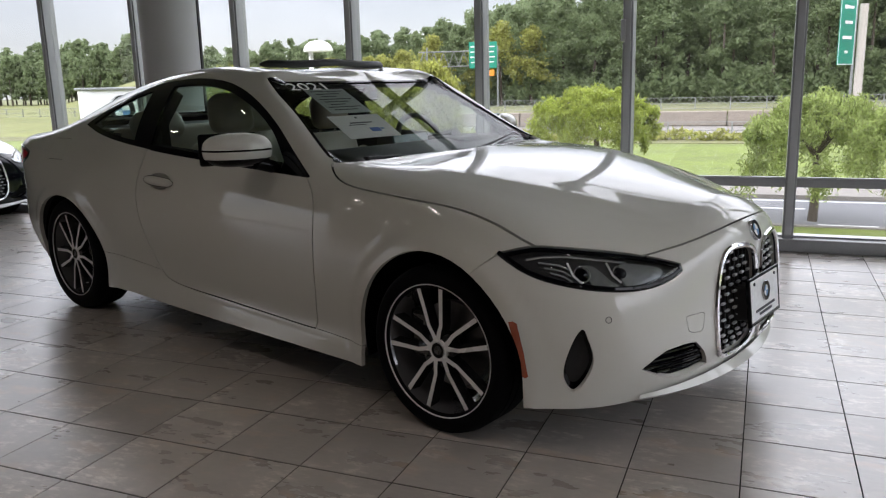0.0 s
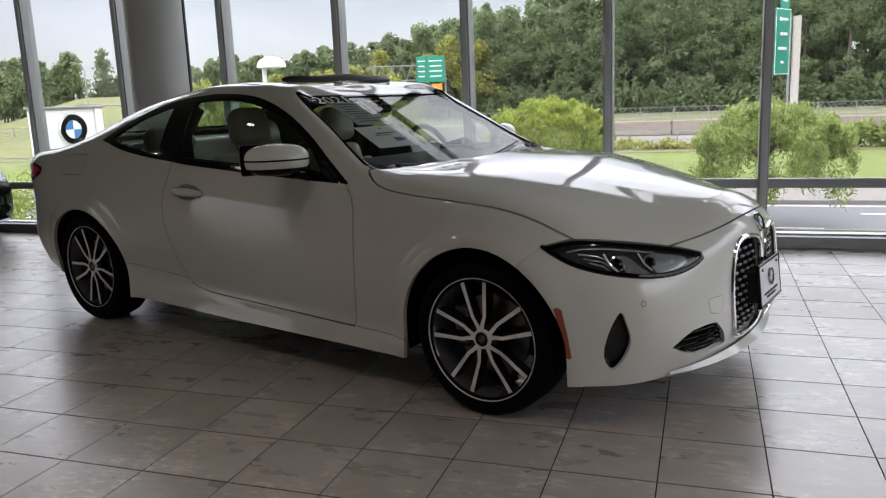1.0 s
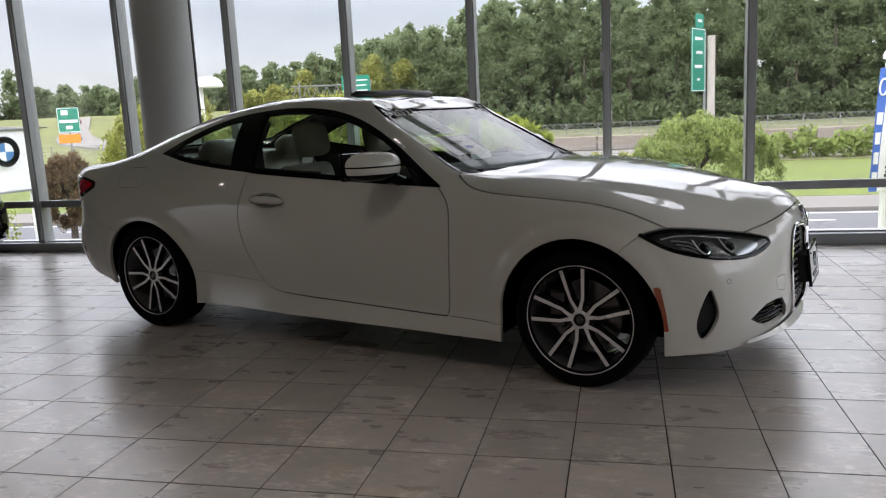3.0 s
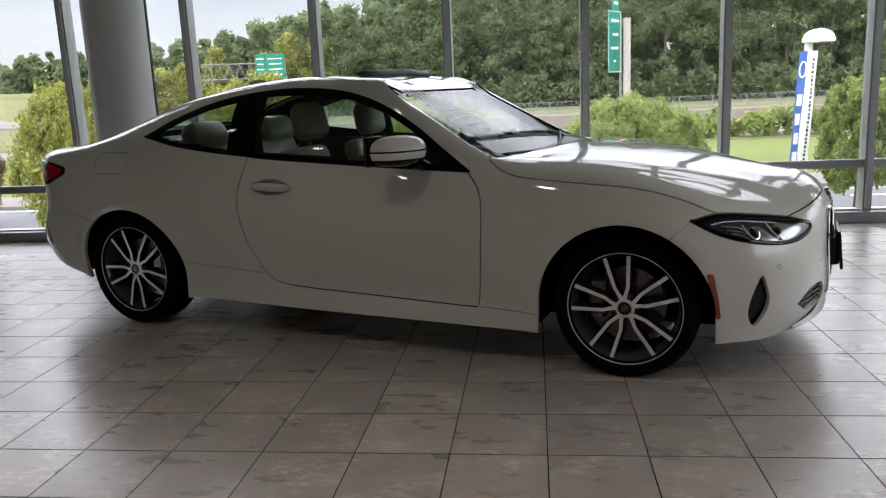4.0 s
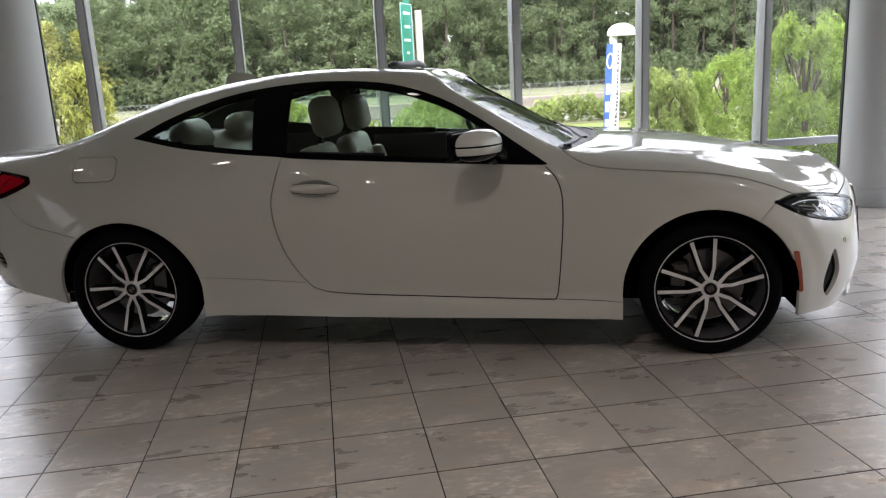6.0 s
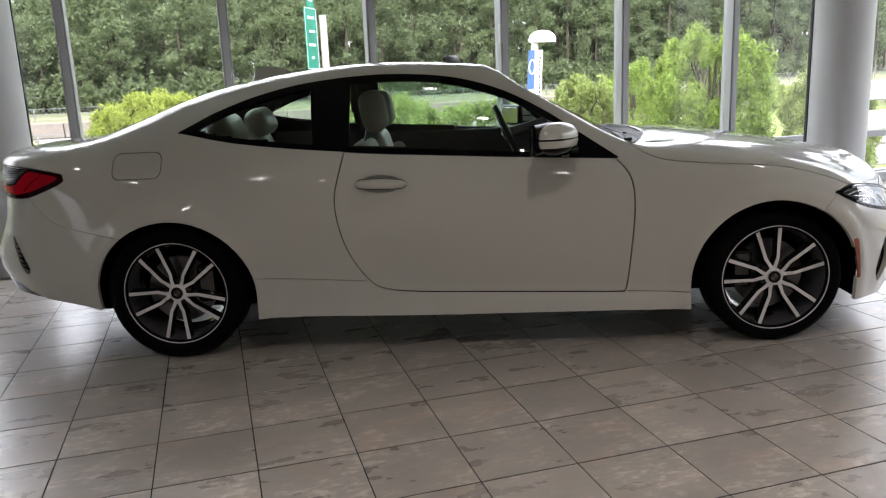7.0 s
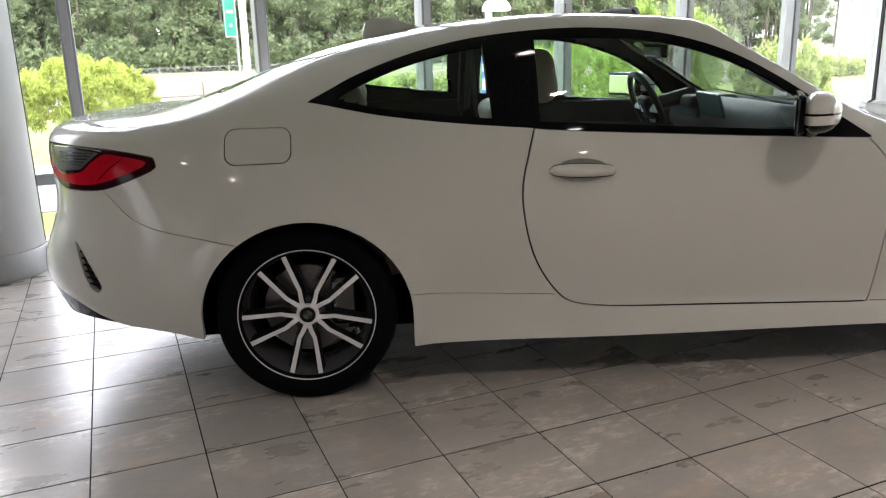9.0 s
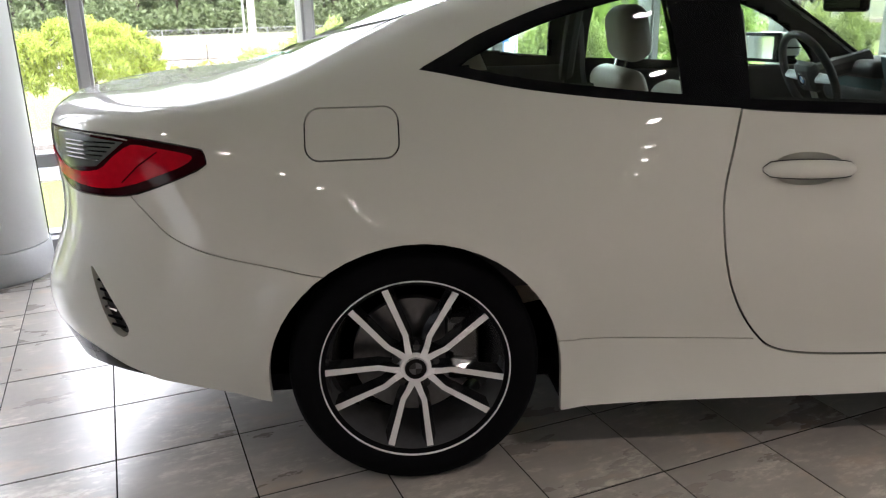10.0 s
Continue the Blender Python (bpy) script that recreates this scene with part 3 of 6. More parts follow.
def cards(name, vs, fs, material, parent=None, label=""):
    me = bpy.data.meshes.new(name)
    me.vertices.add(len(vs))
    me.vertices.foreach_set("co", vs.astype(np.float32).ravel())
    me.loops.add(fs.size)
    me.loops.foreach_set("vertex_index", fs.astype(np.int32).ravel())
    me.polygons.add(len(fs))
    me.polygons.foreach_set("loop_start", np.arange(0, fs.size, 4, dtype=np.int32))
    me.update(calc_edges=True)
    me.materials.append(material)
    ob = new(name, me)
    ob.parent = parent
    if label:
        ob["label"] = label
    return ob


rng = np.random.default_rng(7)


def woods(label, spots, material, size, per, base=0.0, clumps=15, low=0.14):
    """Far woodland as one object: crowns of many leaf cards over dark trunks."""
    w = empty("woodland", pose(0, 0, GZ + base), label, "trees", kind="stuff")
    cs, rs = [], []
    tb = bmesh.new()
    for x, y, h, r in spots:
        tube([(x, y, 0), (x + rng.normal() * .3, y, h * 0.55)], [0.35, 0.16], 5, tb)
        for k in range(clumps):
            t = rng.random() ** 0.8
            zc = h * (low + (0.96 - low) * t)
            rr = r * (0.56 - 0.30 * abs(t - 0.5)) * (0.45 + 0.7 * rng.random())
            ang = rng.random() * 6.28
            off = r * 0.80 * math.sqrt(rng.random()) * (1.12 - t)
            cs.append((x + math.cos(ang) * off * 1.2, y + math.sin(ang) * off, zc))
            rs.append((rr * .75, rr * .75, rr * .55))
    vs, fs = leaf_cloud(cs, rs, per, size, rng, 0.0, 0.1)
    tagged(cards("leaves", vs, fs, material, w), kind="stuff")
    tagged(part("trunks", tb, BARK, w), kind="stuff")
    return w


def belt(x0, x1, y0, depth, h0, h1, step):
    out = []
    x = x0
    while x < x1:
        for row in range(depth):
            t = (x - x0) / (x1 - x0)
            out.append((x + rng.normal() * step * .35, y0 + row * 7 + rng.normal() * 1.5, (h0 + (h1 - h0) * t) * (0.85 + 0.3 * rng.random()) + row * 1.2, step * (0.85 + 0.4 * rng.random())))
        x += step
    return out


woods("dense dark green deciduous wood behind the highway", belt(-60, -16, 147, 2, 15.5, 23.5, 5.0) + belt(-15, 165, 147, 2, 23.5, 35, 5.0), LEAF_FAR, 0.62, 104, clumps=44)
woods("second rank of trees in the dense wood", belt(-62, -16, 161, 2, 16.5, 25, 5.0) + belt(-15, 165, 161, 2, 25, 36.5, 5.0), LEAF_FAR, 1.1, 60, clumps=30, low=0.0)
woods("taller trees deep in the wood", belt(-60, -16, 182, 2, 19, 28, 6.0) + belt(-15, 190, 182, 2, 28, 40, 6.0), LEAF_FAR, 2.6, 42, clumps=28, low=0.0)
woods("distant green tree line under a grey sky", belt(-222, -75, 255, 3, 16, 21, 6), LEAF_FAR, 1.4, 46, 1.5, 34)
woods("broad green trees beyond the rough meadow", belt(-330, -222, 235, 3, 19, 23, 7), LEAF_FAR, 1.5, 36, 0, 34)
woods("trees in early autumn leaf beside the highway", belt(-82, -40, 142, 1, 10, 14, 5), LEAF_AUTUMN, 0.6, 100, 0, 34)


def weeping_tree(x, y, top, wide, tall, material, label, leaves=2600, full=False):
    """A trunk with arching limbs and a hanging, uneven crown of narrow leaves."""
    t = empty("weeping_tree", pose(x, y, GZ), label, "tree", "trees along the road")
    ht = top - GZ
    bm = bmesh.new()
    tube([(0, 0, 0), (0.05, 0.03, ht * .3), (-0.04, 0, ht - tall * .55)], [0.13, 0.10, 0.075], 8, bm)
    for k in range(9):
        a = 6.283 * k / 9 + rng.random() * .5
        r = wide * .5 * (0.6 + 0.35 * rng.random())
        z0 = ht - tall * .6
        tube([(-0.04, 0, z0), (math.cos(a) * r * .45, math.sin(a) * r * .45, z0 + tall * .38), (math.cos(a) * r * .95, math.sin(a) * r * .95, z0 + tall * .12)], [0.055, 0.035, 0.012], 5, bm)
    part("trunk", bm, BARK, t, smooth=True)
    cs, rs = [], []
    lobes = [(rng.random() * 6.283, 0.72 + 0.5 * rng.random()) for _ in range(7)]
    for k in range(150):
        a, q = rng.random() * 6.283, math.sqrt(rng.random())
        lobe = max(f * math.exp(-(math.remainder(a - b, 6.283) / 0.7) ** 2) for b, f in lobes)
        r = wide * .5 * q * (0.72 + 0.36 * lobe)
        hang = rng.random() ** 1.6
        z = ht - tall * (0.10 + 0.34 * q * q * (1.3 - 0.4 * lobe) + 0.42 * hang * (0.35 + 0.65 * q))
        if full:
            up = rng.random() * 1.9 - 0.95
            r = wide * .5 * math.sqrt(1 - up * up) * (0.55 + 0.45 * q) * (0.80 + 0.22 * lobe)
            z, hang = ht - tall * .5 + tall * .44 * up * (0.88 + 0.14 * lobe), 0.0
        cs.append((math.cos(a) * r * .92, math.sin(a) * r * .92, z))
        s = 0.55 + 0.7 * rng.random()
        rs.append((wide * .070 * s, wide * .070 * s, tall * .115 * s * (1 + hang)))
    vs, fs = leaf_cloud(cs, rs, leaves * 5 // 150, 0.076, rng, droop=1.1, shell=0.05)
    cards("crown", vs, fs, material, t)
    return t


weeping_tree(1.3, 23.6, 0.95, 4.5, 3.1, LEAF_DULL, "small weeping tree with a drooping yellow-green crown", 6500)
weeping_tree(-4.9, 24.6, 1.20, 4.0, 2.3, LEAF_BUSH, "low weeping tree with a bright yellow-green crown", 6500)
weeping_tree(6.42, 19.4, 1.12, 2.1, 2.87, LEAF_DULL, "round grey-green garden tree on the verge", 6500, True)
weeping_tree(12.3, 22.0, 2.5, 4.4, 5.1, LEAF_GREEN, "tall bushy bright green shrub near the glass", 12000, True)
weeping_tree(14.6, 31.0, 1.5, 4.0, 4.0, LEAF_GREEN, "round light green garden tree on the verge", 4200, True)
weeping_tree(-12.0, 16.8, 2.0, 3.8, 4.4, SHRUB_GOLD, "tall shrub turning yellow beside the showroom", 8000, True)
weeping_tree(-9.2, 20.4, 1.95, 3.2, 3.6, SHRUB_GOLD, "tall shrub turning yellow beside the showroom", 7000, True)


def hedge(x0, x1, y, h, material, label, n, size=0.22, deep=0.7):
    cs, rs = [], []
    x = x0
    while x < x1:
        hh = h * (0.7 + 0.6 * rng.random())
        cs.append((x, y + rng.normal() * .4, hh * .5))
        rs.append((0.75, deep, hh * .5))
        x += 0.9
    b = empty("hedge", pose(0, 0, GZ), label, "hedge", kind="stuff")
    vs, fs = leaf_cloud(cs, rs, n, size, rng, 0.3, 0.3)
    tagged(cards("leaves", vs, fs, material, b), kind="stuff")


hedge(3.5, 60, 52.4, 1.75, LEAF_DULL, "uneven hedge of wild shrubs by the highway", 170, 0.40)
hedge(-34, 2, 53.2, 0.7, LEAF_AUTUMN, "patchy dry weeds by the highway", 60, 0.35)
hedge(-75, 130, 143.5, 5.0, LEAF_FAR, "dark undergrowth at the wood's edge", 120, 0.8, 1.6)


def green_sign(x, y, z, w, h, turn, bars, label, posts):
    """A green road sign on posts; its words become plain bars."""
    s = empty("road_sign", pose(x, y, z, 0, 0, turn), label, "road sign")
    part("panel", box((w, 0.06, h), (0, 0, 0), 0.02, 1), GREEN_SIGN, s)
    part("border", ring_frame(w, h, 0.05, -0.036), WHITE_PAINT, s)
    for bx, bz, bw, bh in bars:
        part("lettering_bar", box((bw * w, 0.012, bh * h), (bx * w, -0.04, bz * h)), WHITE_PAINT, s)
    for px, z0, r, mat_ in posts:
        part("post", tube([(px, 0.1, z0 - z), (px, 0.1, h * .45)], r, 8), mat_, s)
    return s


def ring_frame(w, h, t, y):
    bm = bmesh.new()
    for sx in (-1, 1):
        box((t, 0.012, h - 0.06), (sx * (w / 2 - t * .5 - 0.03), y, 0), bm=bm)
    for sz in (-1, 1):
        box((w - 2 * t - 0.06, 0.012, t), (0, y, sz * (h / 2 - t * .5 - 0.03)), bm=bm)
    return bm


big_sign = green_sign(5.15, 66.0, 4.4, 2.6, 4.9, 62, [(-.18, .34, .16, .055), (.12, .34, .38, .04), (-.08, .12, .2, .045), (.17, .12, .24, .045), (0, -.10, .56, .045), (0, -.31, .2, .04)], "tall green road sign with a small exit panel", [(1.55, GZ, 0.10, GALV)])
exit_panel = part("exit_panel", box((1.5, 0.06, 1.1), (0.2, 0, 3.02), 0.02, 1), GREEN_SIGN, big_sign)
part("lettering_bar", box((0.8, 0.012, 0.2), (0.2, -0.04, 3.05)), WHITE_PAINT, exit_panel)
tagged(part("wooden_pole", tube([(6.1, 65.5, GZ), (6.1, 65.5, 6.2)], 0.30, 10), WEATHERED), "thick weathered wooden pole behind the sign", "pole")

gantry = empty("sign_gantry", pose(-50.3, 136, GZ, 0, 0, 22), "steel lattice highway gantry with green signs", "sign gantry")
bm = bmesh.new()
for px in (-7.5, 5.2):
    for dy in (-.7, .7):
        tube([(px, dy, 0), (px, dy, 10.6)], 0.13, 6, bm)
    for k in range(6):
        tube([(px, -.7, 1.5 * k), (px, .7, 1.5 * k + 1.5)], 0.07, 5, bm)
for z in (7.2, 9.8):
    for dy in (-.7, .7):
        tube([(-9, dy, z), (5.5, dy, z)], 0.10, 6, bm)
for k in range(8):
    tube([(-9 + 1.8 * k, -.7, 7.2), (-8.1 + 1.8 * k, -.7, 9.8)], 0.07, 5, bm)
    tube([(-8.1 + 1.8 * k, -.7, 9.8), (-7.2 + 1.8 * k, -.7, 7.2)], 0.07, 5, bm)
part("lattice", bm, GALV, gantry)
for gx, gw in ((.9, 1.7), (3.45, 3.2)):
    p = part("sign_panel", box((gw, 0.12, 4.6), (gx, -1.0, 9.05), 0.03, 1), GREEN_SIGN, gantry)
    for k in range(4):
        part("lettering_bar", box((gw * (.75 - .1 * (k % 2)), 0.03, 0.2), (gx, -1.08, 10.5 - .9 * k)), WHITE_PAINT, p)
part("warning_panel", box((1.9, 0.1, 1.1), (3.6, -1.0, 5.9), 0.03, 1), ORANGE, gantry)

green_sign(-47.0, 58.0, 2.2, 1.75, 2.1, 38, [(-.15, .3, .3, .2), (0, -.05, .8, .12), (0, -.3, .3, .14)], "green direction sign on a post by the slip road", [(0, GZ, 0.07, GALV)])
tagged(part("direction_board", box((1.7, 0.05, 0.75), (-47.0, 57.9, 0.62), 0.02, 1, pose(0, 0, 0, 0, 0, 38)), ORANGE), "small orange board below a green sign", "sign")


def dome_lamp(x, y, z, r, label):
    """A white street lamp with a domed head on a bent arm."""
    d = empty("street_lamp", pose(x, y, GZ), label, "street lamp", "dome street lamps")
    h = z - GZ
    part("post", tube([(-r * .62, 0, 0), (-r * .62, 0, h - .02)], 0.105, 12), WHITE_PAINT, d, smooth=True)
    prof = [(r * 1.02, -0.10), (r * 1.05, 0.0)] + [(r * math.cos(a), r * .62 * math.sin(a)) for a in np.linspace(0.05, 1.5, 10)]
    part("dome", capped(prof, 32, at=(0, 0, h)), WHITE_PAINT, d, smooth=True)


dome_lamp(5.93, 21.2, 2.14, 0.385, "white dome-headed street lamp by the road")
dome_lamp(-18.6, 31.0, 2.95, 0.62, "white dome-headed street lamp by the road")

# banner tied to the lamp post, with plain bars and a ring for its lettering
flag = empty("feather_banner", pose(5.57, 21.02, GZ + .07, 0, 0, 8), "tall blue and white advertising banner tied to a lamp post", "banner")


def cloth_at(u, z):
    """A point of the slack cloth: u from 0 at the blue edge to 1, z over the ground."""
    return (0.48 * (u - .5) + .04 * (z - 2.9) - .02 * math.sin(z * 1.1), 0.022 * math.sin(u * 6 + z * 2.2), z)


def cloth(u0, u1, z0, z1, off=0.0, thick=0.006, cols=3, rows=24):
    bm = bmesh.new()
    vg = []
    for r in range(rows + 1):
        row = []
        for c in range(cols + 1):
            x, y, z = cloth_at(u0 + (u1 - u0) * c / cols, z0 + (z1 - z0) * r / rows)
            row.append(bm.verts.new((x, y - off, z)))
        vg.append(row)
    for r in range(rows):
        for c in range(cols):
            bm.faces.new((vg[r][c], vg[r][c + 1], vg[r + 1][c + 1], vg[r + 1][c]))
    bm.normal_update()
    bmesh.ops.solidify(bm, geom=bm.faces[:], thickness=thick)
    return bm


blue_cloth = part("blue_cloth", cloth(0, .42, 1.35, 4.45), BLUE, flag, "blue cloth half", True)
white_cloth = part("white_cloth", cloth(.42, 1, 1.35, 4.45), WHITE_PAINT, flag, "white cloth half", True)
ring = [cloth_at(.22 + .17 * math.cos(a), 3.98 + .20 * math.sin(a)) for a in np.linspace(0, 2 * math.pi, 25)]
part("ring_mark", tube([(x, y - .02, z) for x, y, z in ring], 0.022, 6), WHITE_PAINT, blue_cloth, "plain white ring", True)
for k in range(4):
    z = 1.55 + .50 * k
    part("lettering_bar", cloth(.08, .36, z, z + .30, .012, .004, 2, 4), WHITE_PAINT, blue_cloth)
for k in range(26):
    z = 1.5 + .108 * k
    part("lettering_bar", cloth(.74 + .03 * (k % 2), .86, z, z + .05 + .015 * (k % 3), .012, .004, 1, 1), INK, white_cloth)
for z in (1.6, 4.36):
    part("tie", tube([(.02, .0, z), (.05, .24, z + .02)], 0.016, 6), INK, flag)

# white pylon sign with a round badge
pylon = empty("pylon_sign", pose(-21.7, 22.0, GZ, 0, 0, 78), "white pylon sign with a round blue and white badge", "sign")
part("board", box((2.05, 0.22, 2.1), (0, 0, 3.05), 0.02, 1), WHITE_PAINT, pylon)
for px in (-1.19, 1.19):
    part("pillar", box((0.30, 0.34, 4.08), (px, 0, 2.04), 0.02, 1), WHITE_PAINT, pylon)
part("cap", box((2.85, 0.46, 0.09), (0, 0, 4.13), 0.02, 1), GALV, pylon)
part("sill", box((2.05, 0.30, 0.07), (0, 0, 1.97), 0.01, 1), GALV, pylon)
badge_at = pose(0.1, -0.13, 3.36)


roundel(pylon, badge_at, 0.52)
hedge(-23.2, -20.4, 20.2, 2.2, LEAF_BUSH, "clipped hedge at the foot of a white sign", 700, 0.10)
weeping_tree(-20.9, 24.2, 0.50, 2.3, 2.9, LEAF_BROWN, "brown-leaved shrub beside a white sign", 4200, True)

# the rise of rough grass beyond the slip road
def hill_height(x, y):
    k = min(max((math.hypot(x, y) - 150) / 150, 0), 1) * min(max((-50 - x) / 30, 0), 1) * min(max((48.5 - math.degrees(math.atan2(-x, y))) / 6, 0), 1)
    return GZ + 0.06 + 8.5 * k * k * (3 - 2 * k) + 0.25 * k * noise.noise(Vector((x, y, 0)) * .05)


bm = bmesh.new()
bmesh.ops.create_grid(bm, x_segments=60, y_segments=50, size=1)
for v in bm.verts:
    x, y = -230 + 180 * v.co.x, 175 + 120 * v.co.y
    v.co = Vector((x, y, hill_height(x, y)))
tagged(part("hillside", bm, HILL, smooth=True), "gentle rise of rough yellow-green grass", "hill", kind="structure")


def hill_road(name, knots, widths, material, label):
    """A road that follows the rise of the grass, a little proud of it, with edges turned down."""
    line = catmull([(x, y, w) for (x, y), w in zip(knots, widths)], 8)
    d = np.gradient(line[:, :2], axis=0)
    d /= np.linalg.norm(d, axis=1)[:, None]
    bm = bmesh.new()
    rows = []
    for (x, y, w), (dx, dy) in zip(line, d):
        z = hill_height(x, y) + 0.32
        rows.append([bm.verts.new((x - dy * w * k, y + dx * w * k, z - (0.5 if abs(k) > .5 else 0))) for k in (-.52, -.5, 0, .5, .52)])
    for a, b in zip(rows, rows[1:]):
        for k in range(4):
            bm.faces.new((a[k], a[k + 1], b[k + 1], b[k]))
    bmesh.ops.recalc_face_normals(bm, faces=bm.faces[:])
    return tagged(part(name, bm, material), label, "road", kind="structure")


hill_road("slip_road", ((-78, 128), (-97, 135), (-115, 148), (-131, 167), (-145, 187), (-162, 211)), (8, 9, 9, 6.5, 5.5, 5), CONCRETE, "pale slip road climbing the grassy rise")
hill_road("side_road", ((-205, 202), (-188, 195), (-168, 180), (-150, 179)), (5, 5, 5, 4), CONCRETE, "pale curved side road across the grass")


def road_car(x, y, turn, paint, label):
    """A car on the far road: body with a sloped cabin, dark glass, four wheels."""
    c = empty("road_car", pose(x, y, hill_height(x, y) + 0.34, 0, 0, turn), label, "car", "cars on the slip road")
    bm = bmesh.new()
    side = [(-2.1, .32), (-2.15, .75), (-1.95, .95), (.75, .98), (1.75, .86), (2.1, .68), (2.15, .34)]
    vs = [[bm.verts.new((px, w, pz)) for px, pz in side] for w in (-.86, .86)]
    bm.faces.new(vs[0])
    bm.faces.new(vs[1][::-1])
    for k in range(len(side)):
        n = (k + 1) % len(side)
        bm.faces.new((vs[0][k], vs[1][k], vs[1][n], vs[0][n]))
    bmesh.ops.recalc_face_normals(bm, faces=bm.faces[:])
    bmesh.ops.bevel(bm, geom=bm.edges[:], offset=0.06, segments=2, profile=0.5, affect="EDGES")
    part("body", bm, paint, c, smooth=True)
    for nm, z0, z1, grow, mt in (("cabin_glass", .94, 1.36, 1.0, BLACK_GLOSS), ("roof", 1.35, 1.43, .96, paint)):
        bm = box((2.5, 1.56, z1 - z0), (-.45, 0, (z0 + z1) / 2), 0.03)
        for v in bm.verts:
            t = (v.co.z - .94) / .49
            v.co.x = -.45 + (v.co.x + .45) * (1 - .34 * t) * grow
            v.co.y *= (1 - .22 * t) * grow
        part(nm, bm, mt, c, smooth=True)
    for wx in (-1.35, 1.35):
        for wy in (-.78, .78):
            part("wheel", capped([(.30, -.1), (.33, -.07), (.33, .07), (.30, .1)], 16, "Y", (wx, wy, .33)), RUBBER, c, smooth=True)
    for wy in (-.62, .62):
        part("tail_lamp", box((.06, .34, .14), (-2.12, wy, .78), .02, 1), RED_GLASS, c)


road_car(-118.5, 151.5, 128, FRAME_LIGHT, "silver saloon on the far slip road")
road_car(-147.5, 190.0, 124, RED_GLASS, "dark red car on the far slip road")


def far_lamp(x, y, h, turn):
    d = empty("highway_lamp", pose(x, y, GZ, 0, 0, turn), "tall thin grey highway lamp with a curved arm", "street lamp", "tall highway lamps")
    part("mast", tube([(0, 0, 0), (0, 0, h - 1.2), (.35, 0, h - .25), (1.4, 0, h)], [.13, .09, .07, .06], 8), GALV, d, smooth=True)
    part("lamp_head", box((.8, .25, .12), (1.7, 0, h), .03), GALV, d)


far_lamp(-92, 100, 11.5, 200)
far_lamp(-118, 92, 11.5, 160)

# a white two-rail guard rail beyond the end of the glass front
rail_fence = empty("guard_rail", pose(5.45, 8.75, GZ, 0, 0, 3), "white guard rail of two broad boards on posts", "guard rail")
for z in (3.085, 3.51):
    part("rail", box((6.0, 0.06, 0.265), (3.0, 0, z), 0.012, 2), WHITE_PAINT, rail_fence)
for px in (0.9, 2.9, 4.9):
    part("post", box((0.12, 0.12, 3.6), (px, 0.092, 1.8), 0.012, 1), GALV, rail_fence)
weeping_tree(11.9, 16.4, 1.15, 2.6, 3.6, LEAF_DULL, "dense grey-green shrub turning red by the verge", 6500, True)

# ---- the car: a white two-door coupe. x runs forward, y to its left ----
# control lines of the car's skin, rear centre to front centre: x forward, half width, height
L_BOTTOM = [(-2.45, 0, .31), (-2.42, .44, .31), (-2.31, .68, .315), (-1.88, .835, .262), (-1.4255, .855, .18), (-.95, .872, .186), (-.4, .882, .181), (.2, .892, .177), (.75, .900, .174), (.90, .900, .172), (1.08, .898, .170), (1.4255, .90, .165), (1.80, .90, .19), (2.02, .74, .19), (2.16, .40, .20), (2.20, 0, .20)]
L_LOWER = [(-2.52, 0, .50), (-2.48, .44, .50), (-2.335, .715, .50), (-1.88, .875, .42), (-1.4255, .89, .40), (-.95, .860, .36), (-.4, .858, .32), (.2, .868, .30), (.75, .882, .29), (.90, .888, .305), (1.08, .897, .33), (1.4255, .918, .38), (1.80, .910, .37), (2.06, .745, .33), (2.215, .40, .31), (2.255, 0, .31)]
L_WIDE = [(-2.44, 0, .72), (-2.41, .43, .72), (-2.27, .715, .72), (-1.88, .895, .72), (-1.4255, .915, .69), (-.95, .892, .66), (-.4, .888, .64), (.2, .894, .62), (.75, .900, .62), (.90, .903, .622), (1.08, .908, .63), (1.4255, .928, .67), (1.80, .905, .60), (2.06, .72, .53), (2.215, .38, .50), (2.255, 0, .50)]
L_BELT = [(-2.455, 0, .955), (-2.41, .44, .955), (-2.245, .725, .96), (-1.90, .825, .97), (-1.4255, .795, 1.00), (-.95, .812, .985), (-.4, .832, .945), (.2, .842, .912), (.72, .848, .875), (.88, .850, .860), (1.08, .850, .845), (1.4255, .845, .815), (1.77, .79, .755), (2.00, .64, .69), (2.19, .34, .68), (2.235, 0, .69)]
L_RAIL = [(-2.43, 0, 1.005), (-2.37, .42, 1.005), (-2.205, .635, 1.015), (-1.85, .64, 1.055), (-1.42, .575, 1.195), (-.95, .585, 1.29), (-.42, .60, 1.335), (.10, .615, 1.315), (.46, .635, 1.138), (.70, .672, .998), (.91, .69, .942), (1.32, .66, .906), (1.70, .55, .836), (1.95, .44, .768), (2.12, .25, .77), (2.17, 0, .775)]
L_MID = [(-2.39, 0, 1.015), (-2.33, .22, 1.018), (-2.17, .32, 1.03), (-1.85, .33, 1.085), (-1.42, .30, 1.245), (-.95, .305, 1.338), (-.42, .32, 1.375), (.06, .33, 1.342), (.42, .35, 1.160), (.72, .372, 1.012), (.93, .375, .964), (1.36, .36, .933), (1.72, .30, .874), (1.95, .24, .815), (2.07, .13, .81), (2.11, 0, .81)]
